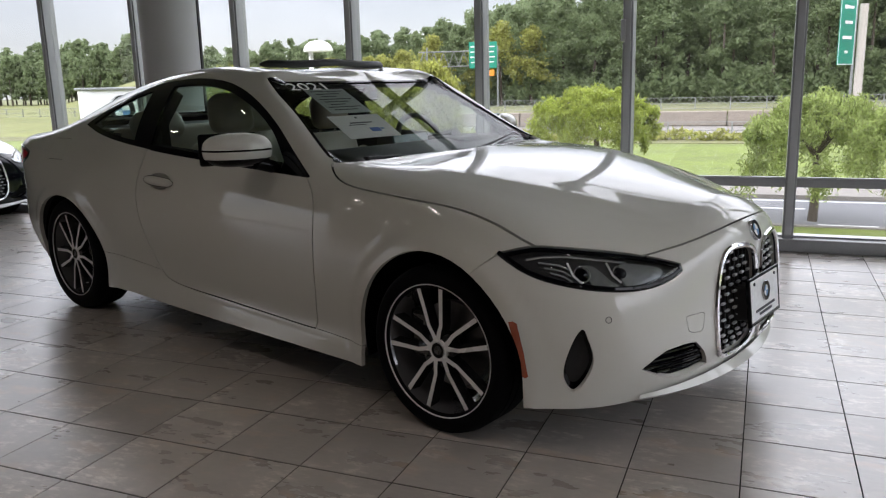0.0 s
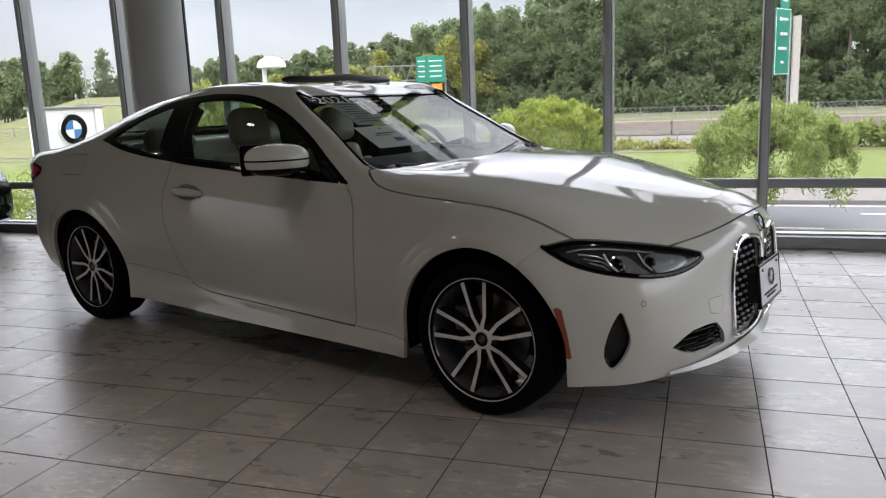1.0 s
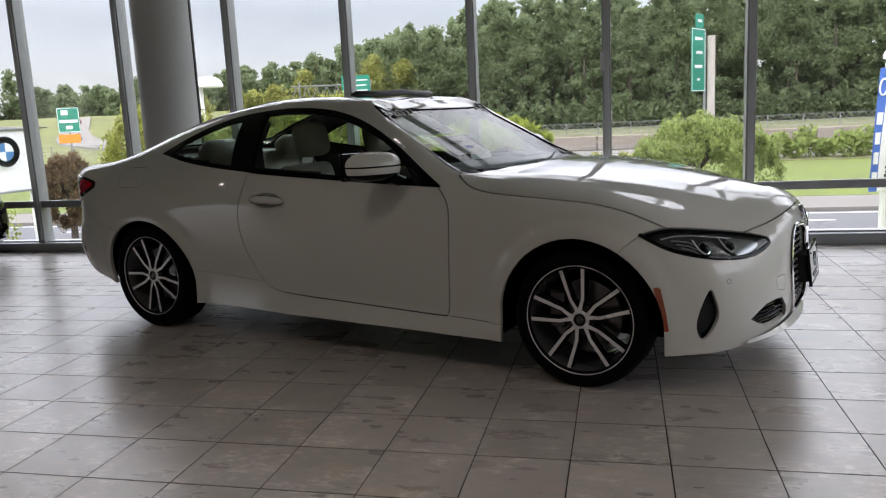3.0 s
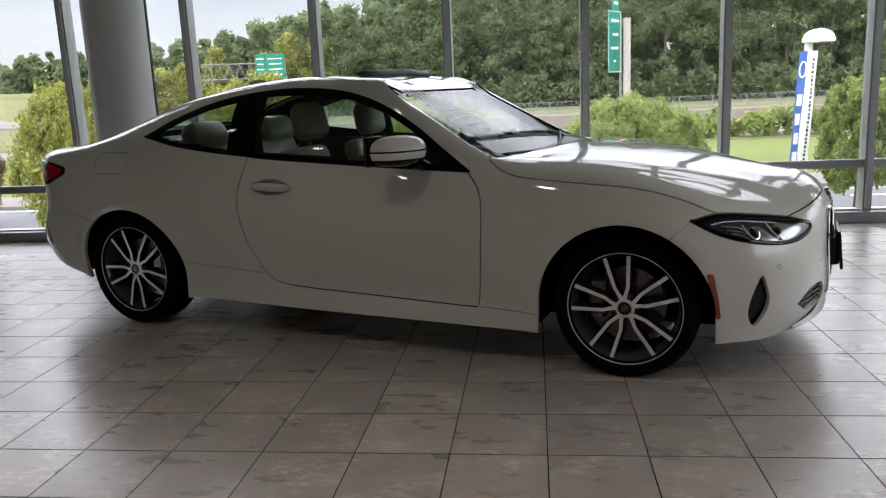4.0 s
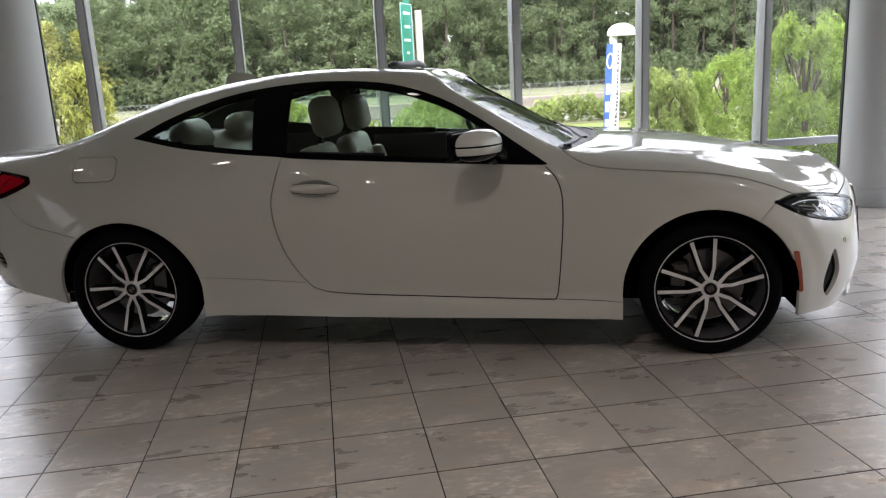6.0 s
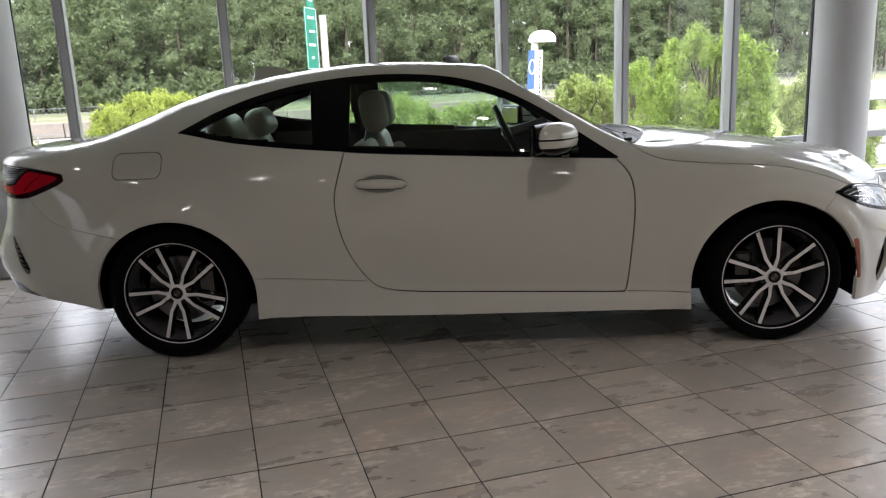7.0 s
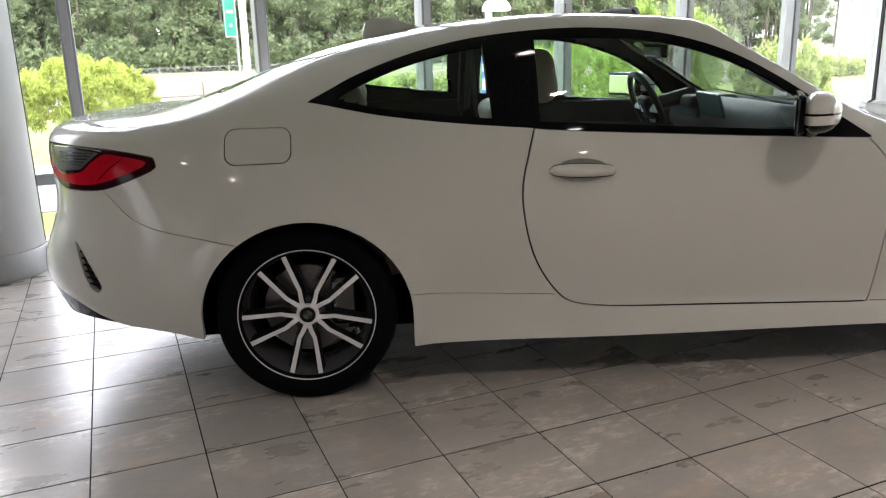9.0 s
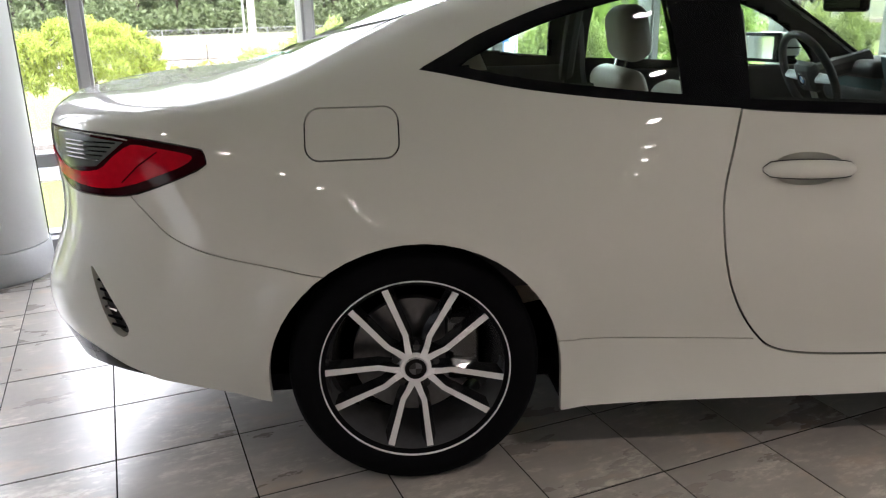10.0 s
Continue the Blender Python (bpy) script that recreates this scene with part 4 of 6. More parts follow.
L_CROWN = [(-2.37, 0, 1.02), (-2.30, 0, 1.025), (-2.15, 0, 1.035), (-1.85, 0, 1.09), (-1.42, 0, 1.255), (-.95, 0, 1.35), (-.42, 0, 1.384), (.06, 0, 1.352), (.42, 0, 1.170), (.74, 0, 1.016), (.96, 0, .973), (1.38, 0, .941), (1.72, 0, .888), (1.94, 0, .842), (2.04, 0, .825), (2.08, 0, .823)]


def spline(knots, pts, at):
    """Natural cubic spline through rows pts at the given knots."""
    t, p = np.asarray(knots, float), np.asarray(pts, float)
    n, h = len(t), np.diff(np.asarray(knots, float))
    a, r = np.zeros((n, n)), np.zeros_like(p)
    a[0, 0] = a[-1, -1] = 1
    for i in range(1, n - 1):
        a[i, i - 1], a[i, i], a[i, i + 1] = h[i - 1], 2 * (h[i - 1] + h[i]), h[i]
        r[i] = 6 * ((p[i + 1] - p[i]) / h[i] - (p[i] - p[i - 1]) / h[i - 1])
    m = np.linalg.solve(a, r)
    at = np.asarray(at, float)
    i = np.clip(np.searchsorted(t, at) - 1, 0, n - 2)
    d, e, hh = (at - t[i])[:, None], (t[i + 1] - at)[:, None], h[i][:, None]
    return (m[i] * e ** 3 + m[i + 1] * d ** 3) / (6 * hh) + (p[i] / hh - m[i] * hh / 6) * e + (p[i + 1] / hh - m[i + 1] * hh / 6) * d


def skin_grid(per_metre=38, rows=(11, 14, 9, 16, 12, 8)):
    """The right half of the car's skin as a grid of places, from rear centre to front centre and from the sill to the crown."""
    lines = [np.array(l, float) for l in (L_BOTTOM, L_LOWER, L_WIDE, L_BELT, L_RAIL, L_MID, L_CROWN)]
    flip = np.array((1, -1, 1))
    ref = np.vstack([lines[2][2:0:-1] * flip, lines[2], lines[2][-2:-4:-1] * flip])
    knots = np.concatenate([[0], np.cumsum(np.linalg.norm(np.diff(ref, axis=0), axis=1))])
    lo, hi = knots[2], knots[-3]
    at = np.linspace(lo, hi, int((hi - lo) * per_metre))
    runs = []
    for l in lines:
        ext = np.vstack([l[2:0:-1] * flip, l, l[-2:-4:-1] * flip])
        runs.append(spline(knots, ext, at))
    runs = np.stack(runs, 1)
    out = []
    for sec in runs:
        ext = np.vstack([sec, sec[-2:-4:-1] * flip])
        step = np.maximum(np.linalg.norm(np.diff(ext, axis=0), axis=1), .012)
        k = np.concatenate([[0], np.cumsum(np.sqrt(step))])
        samples = np.concatenate([np.linspace(k[j], k[j + 1], n, endpoint=False) for j, n in enumerate(rows)] + [[k[6]]])
        out.append(spline(k, ext, samples))
    g = np.stack(out)
    g[0, :, 1] = g[-1, :, 1] = 0
    g[:, -1, 1] = 0
    g[:, :, 1] *= -1
    return g

car = empty("car", pose(-2.204, 3.843, 0, 0, 0, -17.63), "white two-door coupe with cream leather seats parked on the tiles", "car")
AXLE = 1.4255
WAYS = {"side": ((1, 0, 0), (0, 0, 1), (0, -1, 0)), "top": ((1, 0, 0), (0, 1, 0), (0, 0, 1)), "front": ((0, 1, 0), (0, 0, 1), (1, 0, 0)),
        "rear": ((0, 1, 0), (0, 0, 1), (-1, 0, 0)), "corner": ((.7071, .7071, 0), (0, 0, 1), (.7071, -.7071, 0))}


def grid_normals(g):
    n = np.cross(np.gradient(g, axis=0), np.gradient(g, axis=1))
    n /= np.linalg.norm(n, axis=2)[:, :, None] + 1e-12
    if (n[g.shape[0] // 2, :, 1] * g[g.shape[0] // 2, :, 1]).sum() < 0:
        n = -n
    for part_n in (n[0], n[-1], n[:, -1]):
        part_n[:, 1] = 0
    return n / (np.linalg.norm(n, axis=2)[:, :, None] + 1e-12)


skin = skin_grid()


def ease(v, a, b):
    k = np.clip((v - a) / (b - a), 0, 1)
    return k * k * (3 - 2 * k)


def faired(mask, weight, powers, bow=0.0, crown=(0.0, 0.0)):
    """Draws a region of the skin onto one even, smooth sheet with a given bow along and across."""
    x, y, z = skin[:, :, 0], skin[:, :, 1], skin[:, :, 2]
    known = bow * x ** 2 + (crown[0] + crown[1] * x) * y ** 2
    terms = np.stack([x ** i * y ** (2 * j) for i, j in powers], -1)
    c = np.linalg.lstsq(terms[mask], (z - known)[mask], rcond=None)[0]
    skin[:, :, 2] = z + weight * (terms @ c + known - z)


sx, sy, sz = skin[:, :, 0], -skin[:, :, 1], skin[:, :, 2]
side_edge = 0.70 - 0.14 * (0.8 - sx)
reach = sx + .29 * sy ** 2
screen_w = ease(sx, .10, .18) * (1 - ease(reach, .905, .96)) * (1 - ease(sy, side_edge, side_edge + .05)) * (1 - ease(sy, .50, .60) * (1 - ease(sx, .16, .30))) * (sz > .93)
faired((sx > .22) & (reach < .80) & (sy < side_edge - .02) & (sz > .96), screen_w, ((0, 0), (1, 0)), -.045, (-.02, -.09))
hood_edge = 0.64 - 0.22 * np.clip(sx - 1.6, 0, 1)
hood_w = ease(reach, .95, 1.04) * (1 - ease(sx, 2.03, 2.11)) * (1 - ease(sy, hood_edge - .04, hood_edge + .08)) * (sz > .70)
faired((sx > 1.0) & (sx < 2.06) & (sy < hood_edge - .03) & (sz > .70), hood_w, [(i, j) for i in range(4) for j in range(3) if i + j < 5])
# the nose flows on from the hood without ripples
calm = ease(reach, 1.02, 1.12) * (1 - ease(sx, 2.12, 2.20)) * (1 - ease(sy, .60, .74)) * (sz > .66)
for _ in range(14):
    mean = skin.copy()
    mean[1:-1, 1:-1] = 0.25 * (skin[2:, 1:-1] + skin[:-2, 1:-1] + skin[1:-1, 2:] + skin[1:-1, :-2])
    mean[1:-1, -1] = 0.5 * (skin[2:, -1] + skin[:-2, -1])
    skin[:, :, 2] += 0.6 * calm * (mean - skin)[:, :, 2]
# the crease that runs along the hood towards the grille
crease = np.interp(sx, (.80, 1.0, 1.25, 1.5, 1.7, 1.86, 2.0, 2.12), (.70, .64, .60, .545, .46, .395, .36, .35))
skin[:, :, 2] += 0.007 * np.exp(-np.abs(sy - crease) / .07) * ease(sx, .86, 1.25) * (1 - ease(sx, 1.85, 2.10)) * (sz > .70)
for ax in (-AXLE, AXLE):
    rr = np.hypot((skin[:, :, 0] - ax) / .385, (skin[:, :, 2] - .30) / .386)
    swell = (0.006 * np.exp(-((rr - 1.0) / .16) ** 2) + 0.008 * (1 - ease(rr, 1.10, 1.22))) * (skin[:, :, 2] < .95) * (skin[:, :, 1] < -.6)
    skin[:, :, 1] -= swell
# the sill folds out in a narrow ledge under the door and rises towards the rear wheel
fold = np.interp(skin[:, :, 0], (-1.05, -.80, -.55, -.40, .0, .45, .75, 1.05), (.392, .376, .352, .302, .276, .264, .258, .252))
along = ease(skin[:, :, 0], -.62, .10) * (1 - ease(skin[:, :, 0], .95, 1.12)) * (skin[:, :, 1] < -.6)
ledge = ease(fold - skin[:, :, 2], -.004, .030) - 0.55 * ease(fold - skin[:, :, 2], .045, .11)
skin[:, :, 1] -= 0.007 * ledge * along
skin[:, :, 1] += 0.005 * np.exp(-((skin[:, :, 2] - fold - .035) / .045) ** 2) * along
skin_n = grid_normals(skin)
NU, NV = skin.shape[:2]


def inside(poly, pts):
    """Which points lie in a closed outline."""
    x, y = pts[:, 0], pts[:, 1]
    ok = np.zeros(len(pts), bool)
    for (x0, y0), (x1, y1) in zip(poly, np.roll(poly, -1, axis=0)):
        c = (y0 > y) != (y1 > y)
        ok ^= c & (x < (x1 - x0) * (y - y0) / ((y1 - y0) or 1e-12) + x0)
    return ok


class Skin:
    """The right half of the body, cut along outlines into panels."""

    def __init__(self):
        self.bm = bmesh.new()
        self.nrm = self.bm.verts.layers.float_vector.new("nrm")
        self.pid = self.bm.faces.layers.int.new("panel")
        vs = [[self.bm.verts.new(skin[i, j]) for j in range(NV)] for i in range(NU)]
        for i in range(NU):
            for j in range(NV):
                vs[i][j][self.nrm] = skin_n[i, j]
        flip = None
        for i in range(NU - 1):
            for j in range(NV - 1):
                q = (vs[i][j], vs[i + 1][j], vs[i + 1][j + 1], vs[i][j + 1])
                if flip is None:
                    a = (q[1].co - q[0].co).cross(q[3].co - q[0].co)
                    flip = a.dot(Vector(skin_n[i, j])) < 0
                self.bm.faces.new(q[::-1] if flip else q)

    def near(self, loop, way, facing, among):
        e1, e2, w = (Vector(v) for v in WAYS[way])
        lo, hi = loop.min(0) - 0.002, loop.max(0) + 0.002
        out = []
        for f in self.bm.faces:
            if among is not None and f[self.pid] not in among:
                continue
            if Vector(f.verts[0][self.nrm]).dot(w) < facing:
                continue
            a = [v.co.dot(e1) for v in f.verts]
            b = [v.co.dot(e2) for v in f.verts]
            if max(a) > lo[0] and min(a) < hi[0] and max(b) > lo[1] and min(b) < hi[1]:
                out.append(f)
        return out, e1, e2

    def cut(self, loop, way, pid, facing=0.12, among=None):
        """Cuts along a closed outline; the faces inside become panel pid."""
        loop = np.asarray(loop, float)
        cands, e1, e2 = self.near(loop, way, facing, among)
        cands = set(cands)
        for a, b in zip(loop, np.roll(loop, -1, axis=0)):
            d = b - a
            if np.hypot(*d) < 1e-6:
                continue
            lo, hi = np.minimum(a, b) - 2e-4, np.maximum(a, b) + 2e-4
            hit = []
            for f in cands:
                p = [v.co.dot(e1) for v in f.verts]
                q = [v.co.dot(e2) for v in f.verts]
                if max(p) > lo[0] and min(p) < hi[0] and max(q) > lo[1] and min(q) < hi[1]:
                    hit.append(f)
            if not hit:
                continue
            geom = list({*hit, *(e for f in hit for e in f.edges), *(v for f in hit for v in f.verts)})
            no = e1 * float(-d[1]) + e2 * float(d[0])
            r = bmesh.ops.bisect_plane(self.bm, geom=geom, dist=2e-5, plane_co=e1 * float(a[0]) + e2 * float(a[1]), plane_no=no.normalized())
            cands.update(f for f in r["geom"] if isinstance(f, bmesh.types.BMFace))
        cands = [f for f in cands if f.is_valid]
        mid = [f.calc_center_median() for f in cands]
        if mid:
            ok = inside(loop, np.array([(m.dot(e1), m.dot(e2)) for m in mid]))
            for f, k in zip(cands, ok):
                if k:
                    f[self.pid] = pid

    def panel(self, loop, way, pid, gap=0.006, facing=0.12, among=None):
        """A panel with an open joint of the given width round it."""
        loop = np.asarray(loop, float)
        self.cut(grown(loop, gap / 2), way, -1, facing, among)
        self.cut(grown(loop, -gap / 2), way, pid, facing, (-1,))

    def seam(self, line, way, gap=0.0045, facing=0.12, among=None):
        """An open joint along a line."""
        line = np.asarray(line, float)
        d = np.gradient(line, axis=0)
        nn = np.stack([-d[:, 1], d[:, 0]], 1)
        nn /= np.linalg.norm(nn, axis=1)[:, None]
        self.cut(np.concatenate([line + nn * gap / 2, (line - nn * gap / 2)[::-1]]), way, -1, facing, among)


def grown(loop, by):
    nxt, prv = np.roll(loop, -1, axis=0), np.roll(loop, 1, axis=0)
    d = nxt - prv
    nn = np.stack([d[:, 1], -d[:, 0]], 1)
    nn /= np.linalg.norm(nn, axis=1)[:, None] + 1e-12
    area = 0.5 * np.sum(loop[:, 0] * nxt[:, 1] - nxt[:, 0] * loop[:, 1])
    return loop + nn * by * (1 if area > 0 else -1)


def rounded(x0, z0, x1, z1, r, n=6):
    out = []
    for cx, cz, a0 in ((x1 - r, z0 + r, -90), (x1 - r, z1 - r, 0), (x0 + r, z1 - r, 90), (x0 + r, z0 + r, 180)):
        for k in range(n + 1):
            a = radians(a0 + 90 * k / n)
            out.append((cx + r * math.cos(a), cz + r * math.sin(a)))
    return np.array(out)


def arch(cx, rx=0.385, top=0.686, mid=0.30, n=26):
    pts = [(cx + rx * math.cos(a), mid + (top - mid) * math.sin(a)) for a in np.linspace(0, math.pi, n)]
    return np.array([(cx + rx, 0.02)] + pts + [(cx - rx, 0.02)])


DLO_LOW = [(-1.385, 1.083), (-1.33, 1.073), (-1.12, 1.031), (-.86, .998), (-.60, .974), (-.39, .957), (-.07, .938), (.20, .922), (.41, .911), (.705, .896)]
DLO_UP = [(.705, .902), (.56, 1.000), (.42, 1.096), (.28, 1.178), (.16, 1.233), (.04, 1.272), (-.10, 1.301), (-.29, 1.318), (-.50, 1.318), (-.77, 1.293), (-1.0, 1.244), (-1.2, 1.175), (-1.31, 1.122), (-1.375, 1.090)]
DLO = np.concatenate([catmull(DLO_LOW, 4), catmull(DLO_UP, 4)])
FRONT_GLASS = np.concatenate([catmull([(-.553, .994), (-.2, .972), (.2, .946), (.52, .926)], 5), catmull([(.525, .955), (.41, 1.065), (.27, 1.150), (.14, 1.205), (-.02, 1.253), (-.2, 1.281), (-.40, 1.288), (-.545, 1.284)], 4)])
REAR_GLASS = np.concatenate([catmull([(-1.285, 1.090), (-1.12, 1.057), (-.86, 1.024), (-.725, 1.010)], 5), catmull([(-.740, 1.262), (-.85, 1.246), (-1.02, 1.204), (-1.16, 1.154), (-1.26, 1.108)], 5)])
DOOR = np.concatenate([catmull([(-.575, .9725), (-.60, .886), (-.628, .768), (-.62, .646), (-.588, .522), (-.54, .424), (-.485, .352), (-.44, .319), (-.36, .300), (-.20, .288), (.12, .278), (.45, .268), (.70, .262), (.738, .272), (.75, .338), (.76, .447), (.771, .609), (.773, .689), (.768, .769), (.745, .835), (.69, .8975)], 4),
                       catmull(DLO_LOW[::-1], 4)[4:20]])
TAIL = np.concatenate([catmull([(-1.905, .890), (-1.912, .915), (-1.935, .926), (-2.08, .951), (-2.24, .962), (-2.37, .958)], 4), catmull([(-2.385, .88), (-2.30, .815), (-2.20, .806), (-2.10, .814), (-2.0, .846), (-1.925, .876)], 4)])


def corner_loop(p):
    return np.array([((x + y) * .7071, z) for x, y, z in p])


HEADLAMP = np.concatenate([catmull(corner_loop([(1.690, -.893, .704), (1.775, -.830, .725), (1.85, -.770, .722), (1.97, -.66, .701), (2.08, -.55, .674), (2.145, -.465, .645)]), 4),
                           catmull(corner_loop([(2.158, -.470, .622), (2.150, -.520, .602), (2.112, -.592, .584), (2.06, -.687, .581), (1.97, -.785, .596), (1.87, -.855, .622), (1.80, -.885, .648), (1.735, -.894, .680)]), 4)])
KIDNEY = catmull([(-.055, .640), (-.16, .662), (-.25, .655), (-.303, .600), (-.327, .50), (-.332, .40), (-.312, .320), (-.26, .275), (-.15, .266), (-.06, .276), (-.026, .33), (-.020, .45), (-.026, .58)], 4, True)
CURTAIN = catmull([(1.978, .473), (1.998, .43), (2.010, .365), (1.990, .300), (1.957, .256), (1.936, .280), (1.930, .33), (1.948, .405)], 4, True)
INTAKE = np.array([(-.667, .318), (-.625, .350), (-.582, .371), (-.51, .378), (-.448, .374), (-.40, .33), (-.352, .268), (-.43, .255), (-.52, .256), (-.60, .282)])
REAR_VENT = catmull([(-2.248, .615), (-2.226, .592), (-2.190, .527), (-2.162, .466), (-2.166, .440), (-2.184, .430), (-2.203, .445), (-2.219, .486), (-2.233, .54)], 4, True)
SCREEN_LOOP = np.concatenate([catmull([(.185, -.597), (.205, -.40), (.215, -.2), (.218, .02)], 5), catmull([(.90, .02), (.885, -.23), (.835, -.524), (.755, -.735)], 5), catmull([(.735, -.738), (.45, -.652), (.20, -.600)], 5)])
COWL_LOOP = np.concatenate([catmull([(.965, .02), (.945, -.23), (.888, -.50), (.80, -.745), (.742, -.742)], 5), catmull([(.835, -.524), (.885, -.23), (.90, .02)], 5)])
REAR_SCREEN = np.concatenate([catmull([(-.955, .02), (-.965, -.25), (-1.01, -.49)], 5), catmull([(-1.30, -.515), (-1.66, -.555)], 4), catmull([(-1.72, -.51), (-1.775, -.25), (-1.785, .02)], 5)])
SUNROOF = np.array([(-.055, .02), (-.055, -.39), (-.075, -.43), (-.60, -.43), (-.62, -.39), (-.62, .02)])
HOOD_SIDE = catmull([(.775, .955), (.80, .935), (.86, .900), (.94, .877), (1.067, .862), (1.263, .846), (1.468, .825), (1.64, .785), (1.80, .724)], 5)
HOOD_FRONT = catmull([(-.575, .674), (-.557, .680), (-.438, .698), (-.27, .724), (-.13, .738), (.02, .742)], 5)
BUMPER_LINE = catmull([(-2.10, .812), (-2.06, .765), (-2.01, .715), (-1.94, .680), (-1.85, .656), (-1.64, .612), (-1.60, .604)], 5)

TAIL_RED = catmull([(-2.37, .90), (-2.35, .852), (-2.27, .832), (-2.18, .826), (-2.10, .838), (-2.02, .864), (-1.955, .889), (-1.938, .905), (-1.955, .914), (-2.03, .928), (-2.085, .934), (-2.135, .905), (-2.18, .872), (-2.27, .862), (-2.33, .88)], 3, True)
TAIL_GREY = np.array([(-2.335, .948), (-2.24, .954), (-2.105, .940), (-2.15, .906), (-2.185, .880), (-2.27, .871), (-2.325, .886)])
SIDE_MARK = np.array([(1.770, .490), (1.785, .494), (1.799, .487), (1.818, .39), (1.829, .305), (1.820, .298), (1.806, .302), (1.792, .40)])
LAMP_A = catmull([(.625, .688), (.68, .705), (.76, .706), (.83, .694), (.80, .650), (.785, .612), (.74, .628), (.68, .664)], 3, True)
LAMP_B = catmull([(.845, .672), (.885, .668), (.935, .622), (.962, .602), (.89, .599), (.862, .625)], 3, True)
LAMP_C = catmull([(.972, .668), (1.06, .660), (1.115, .645), (1.125, .622), (1.06, .603), (.985, .603)], 3, True)
DIFFUSER = np.array([(-2.47, .44), (-2.36, .425), (-2.28, .385), (-2.20, .335), (-2.13, .305), (-2.07, .285), (-2.07, .15), (-2.6, .15), (-2.6, .44)])
BODY, DOOR_P, TRIM, FGLASS, RGLASS, CAP, SCREEN_P, COWL, BACK, LAMP, TLAMP, VENT, TRED, TGREY, MARK, REF_A, REF_B, REF_C, FRIT = range(19)
sk = Skin()
for ax in (-AXLE + 0.004, AXLE):
    sk.cut(arch(ax), "side", -1, 0.05)
sk.cut(SCREEN_LOOP, "top", SCREEN_P, 0.2)
sk.cut(grown(SCREEN_LOOP, 0.016), "top", FRIT, 0.2, (BODY,))
sk.cut(COWL_LOOP, "top", COWL, 0.3, (BODY, FRIT))
sk.cut(REAR_SCREEN, "top", BACK, 0.2)
sk.cut(grown(REAR_SCREEN, 0.012), "top", FRIT, 0.2, (BODY,))
sk.cut(SUNROOF, "top", -1, 0.5)
sk.cut(DLO, "side", TRIM)
sk.cut(FRONT_GLASS, "side", FGLASS, among=(TRIM,))
sk.cut(REAR_GLASS, "side", RGLASS, among=(TRIM,))
sk.panel(DOOR, "side", DOOR_P, among=(BODY,))
HANDLE_CUP = catmull([(-.512, .822), (-.475, .852), (-.41, .861), (-.345, .851), (-.305, .822), (-.345, .788), (-.41, .779), (-.475, .789)], 4, True)
sk.cut(HANDLE_CUP, "side", -1, 0.1, (DOOR_P,))
sk.panel(rounded(-1.672, .886, -1.445, 1.003, .035), "side", CAP, 0.0038, among=(BODY,))
sk.panel(HEADLAMP, "corner", LAMP, 0.004, -0.2, (BODY,))
sk.panel(TAIL, "side", TLAMP, 0.004, 0.02, (BODY,))
sk.cut(TAIL_RED, "side", TRED, 0.0, (TLAMP,))
sk.cut(TAIL_GREY, "side", TGREY, 0.0, (TLAMP,))
sk.cut(SIDE_MARK, "side", MARK, 0.1, (BODY,))
for loop, pid in ((LAMP_A, REF_A), (LAMP_B, REF_B), (LAMP_C, REF_C)):
    sk.cut(loop, "corner", pid, -0.2, (LAMP,))
sk.cut(KIDNEY, "front", -1, 0.3, (BODY,))
sk.cut(CURTAIN, "side", -1, 0.1, (BODY,))
sk.cut(INTAKE, "front", -1, 0.2, (BODY,))
sk.cut(REAR_VENT, "side", -1, 0.1, (BODY,))
sk.cut(DIFFUSER, "side", VENT, -0.3, (BODY,))
sk.panel(catmull([(-.490, .468), (-.445, .470), (-.400, .466), (-.404, .435), (-.416, .408), (-.45, .408), (-.482, .418), (-.488, .445)], 3, True), "front", BODY, 0.0022, 0.2, (BODY,))
sk.seam(HOOD_SIDE, "side", 0.005, 0.05, (BODY,))
sk.seam(HOOD_FRONT, "front", 0.005, 0.1, (BODY,))
sk.seam(BUMPER_LINE, "side", 0.003, 0.1, (BODY,))
sk.seam(np.array([(-.60, .80), (.02, .80)]), "rear", 0.005, 0.3, (BODY,))
sk.seam(catmull([(1.700, .700), (1.665, .672), (1.63, .640), (1.60, .60)], 4), "side", 0.002, 0.1, (BODY,))
sk.seam(np.array([(.745, .263), (.90, .258), (1.06, .252)]), "side", 0.003, 0.1, (BODY,))
sk.seam(np.array([(-.82, .372), (-1.10, .389)]), "side", 0.003, 0.1, (BODY,))
sk.seam(np.array([(-.50, .350), (-.82, .372)]), "side", 0.003, 0.1, (BODY,))
sk.bm.faces.ensure_lookup_table()


def islands(pid):
    """The separate panels that the joints leave of one kind of face."""
    left, out = {f for f in sk.bm.faces if f[sk.pid] == pid}, []
    while left:
        todo, got = [left.pop()], []
        while todo:
            f = todo.pop()
            got.append(f)
            for e in f.edges:
                for o in e.link_faces:
                    if o in left:
                        left.remove(o)
                        todo.append(o)
        out.append(got)
    return out


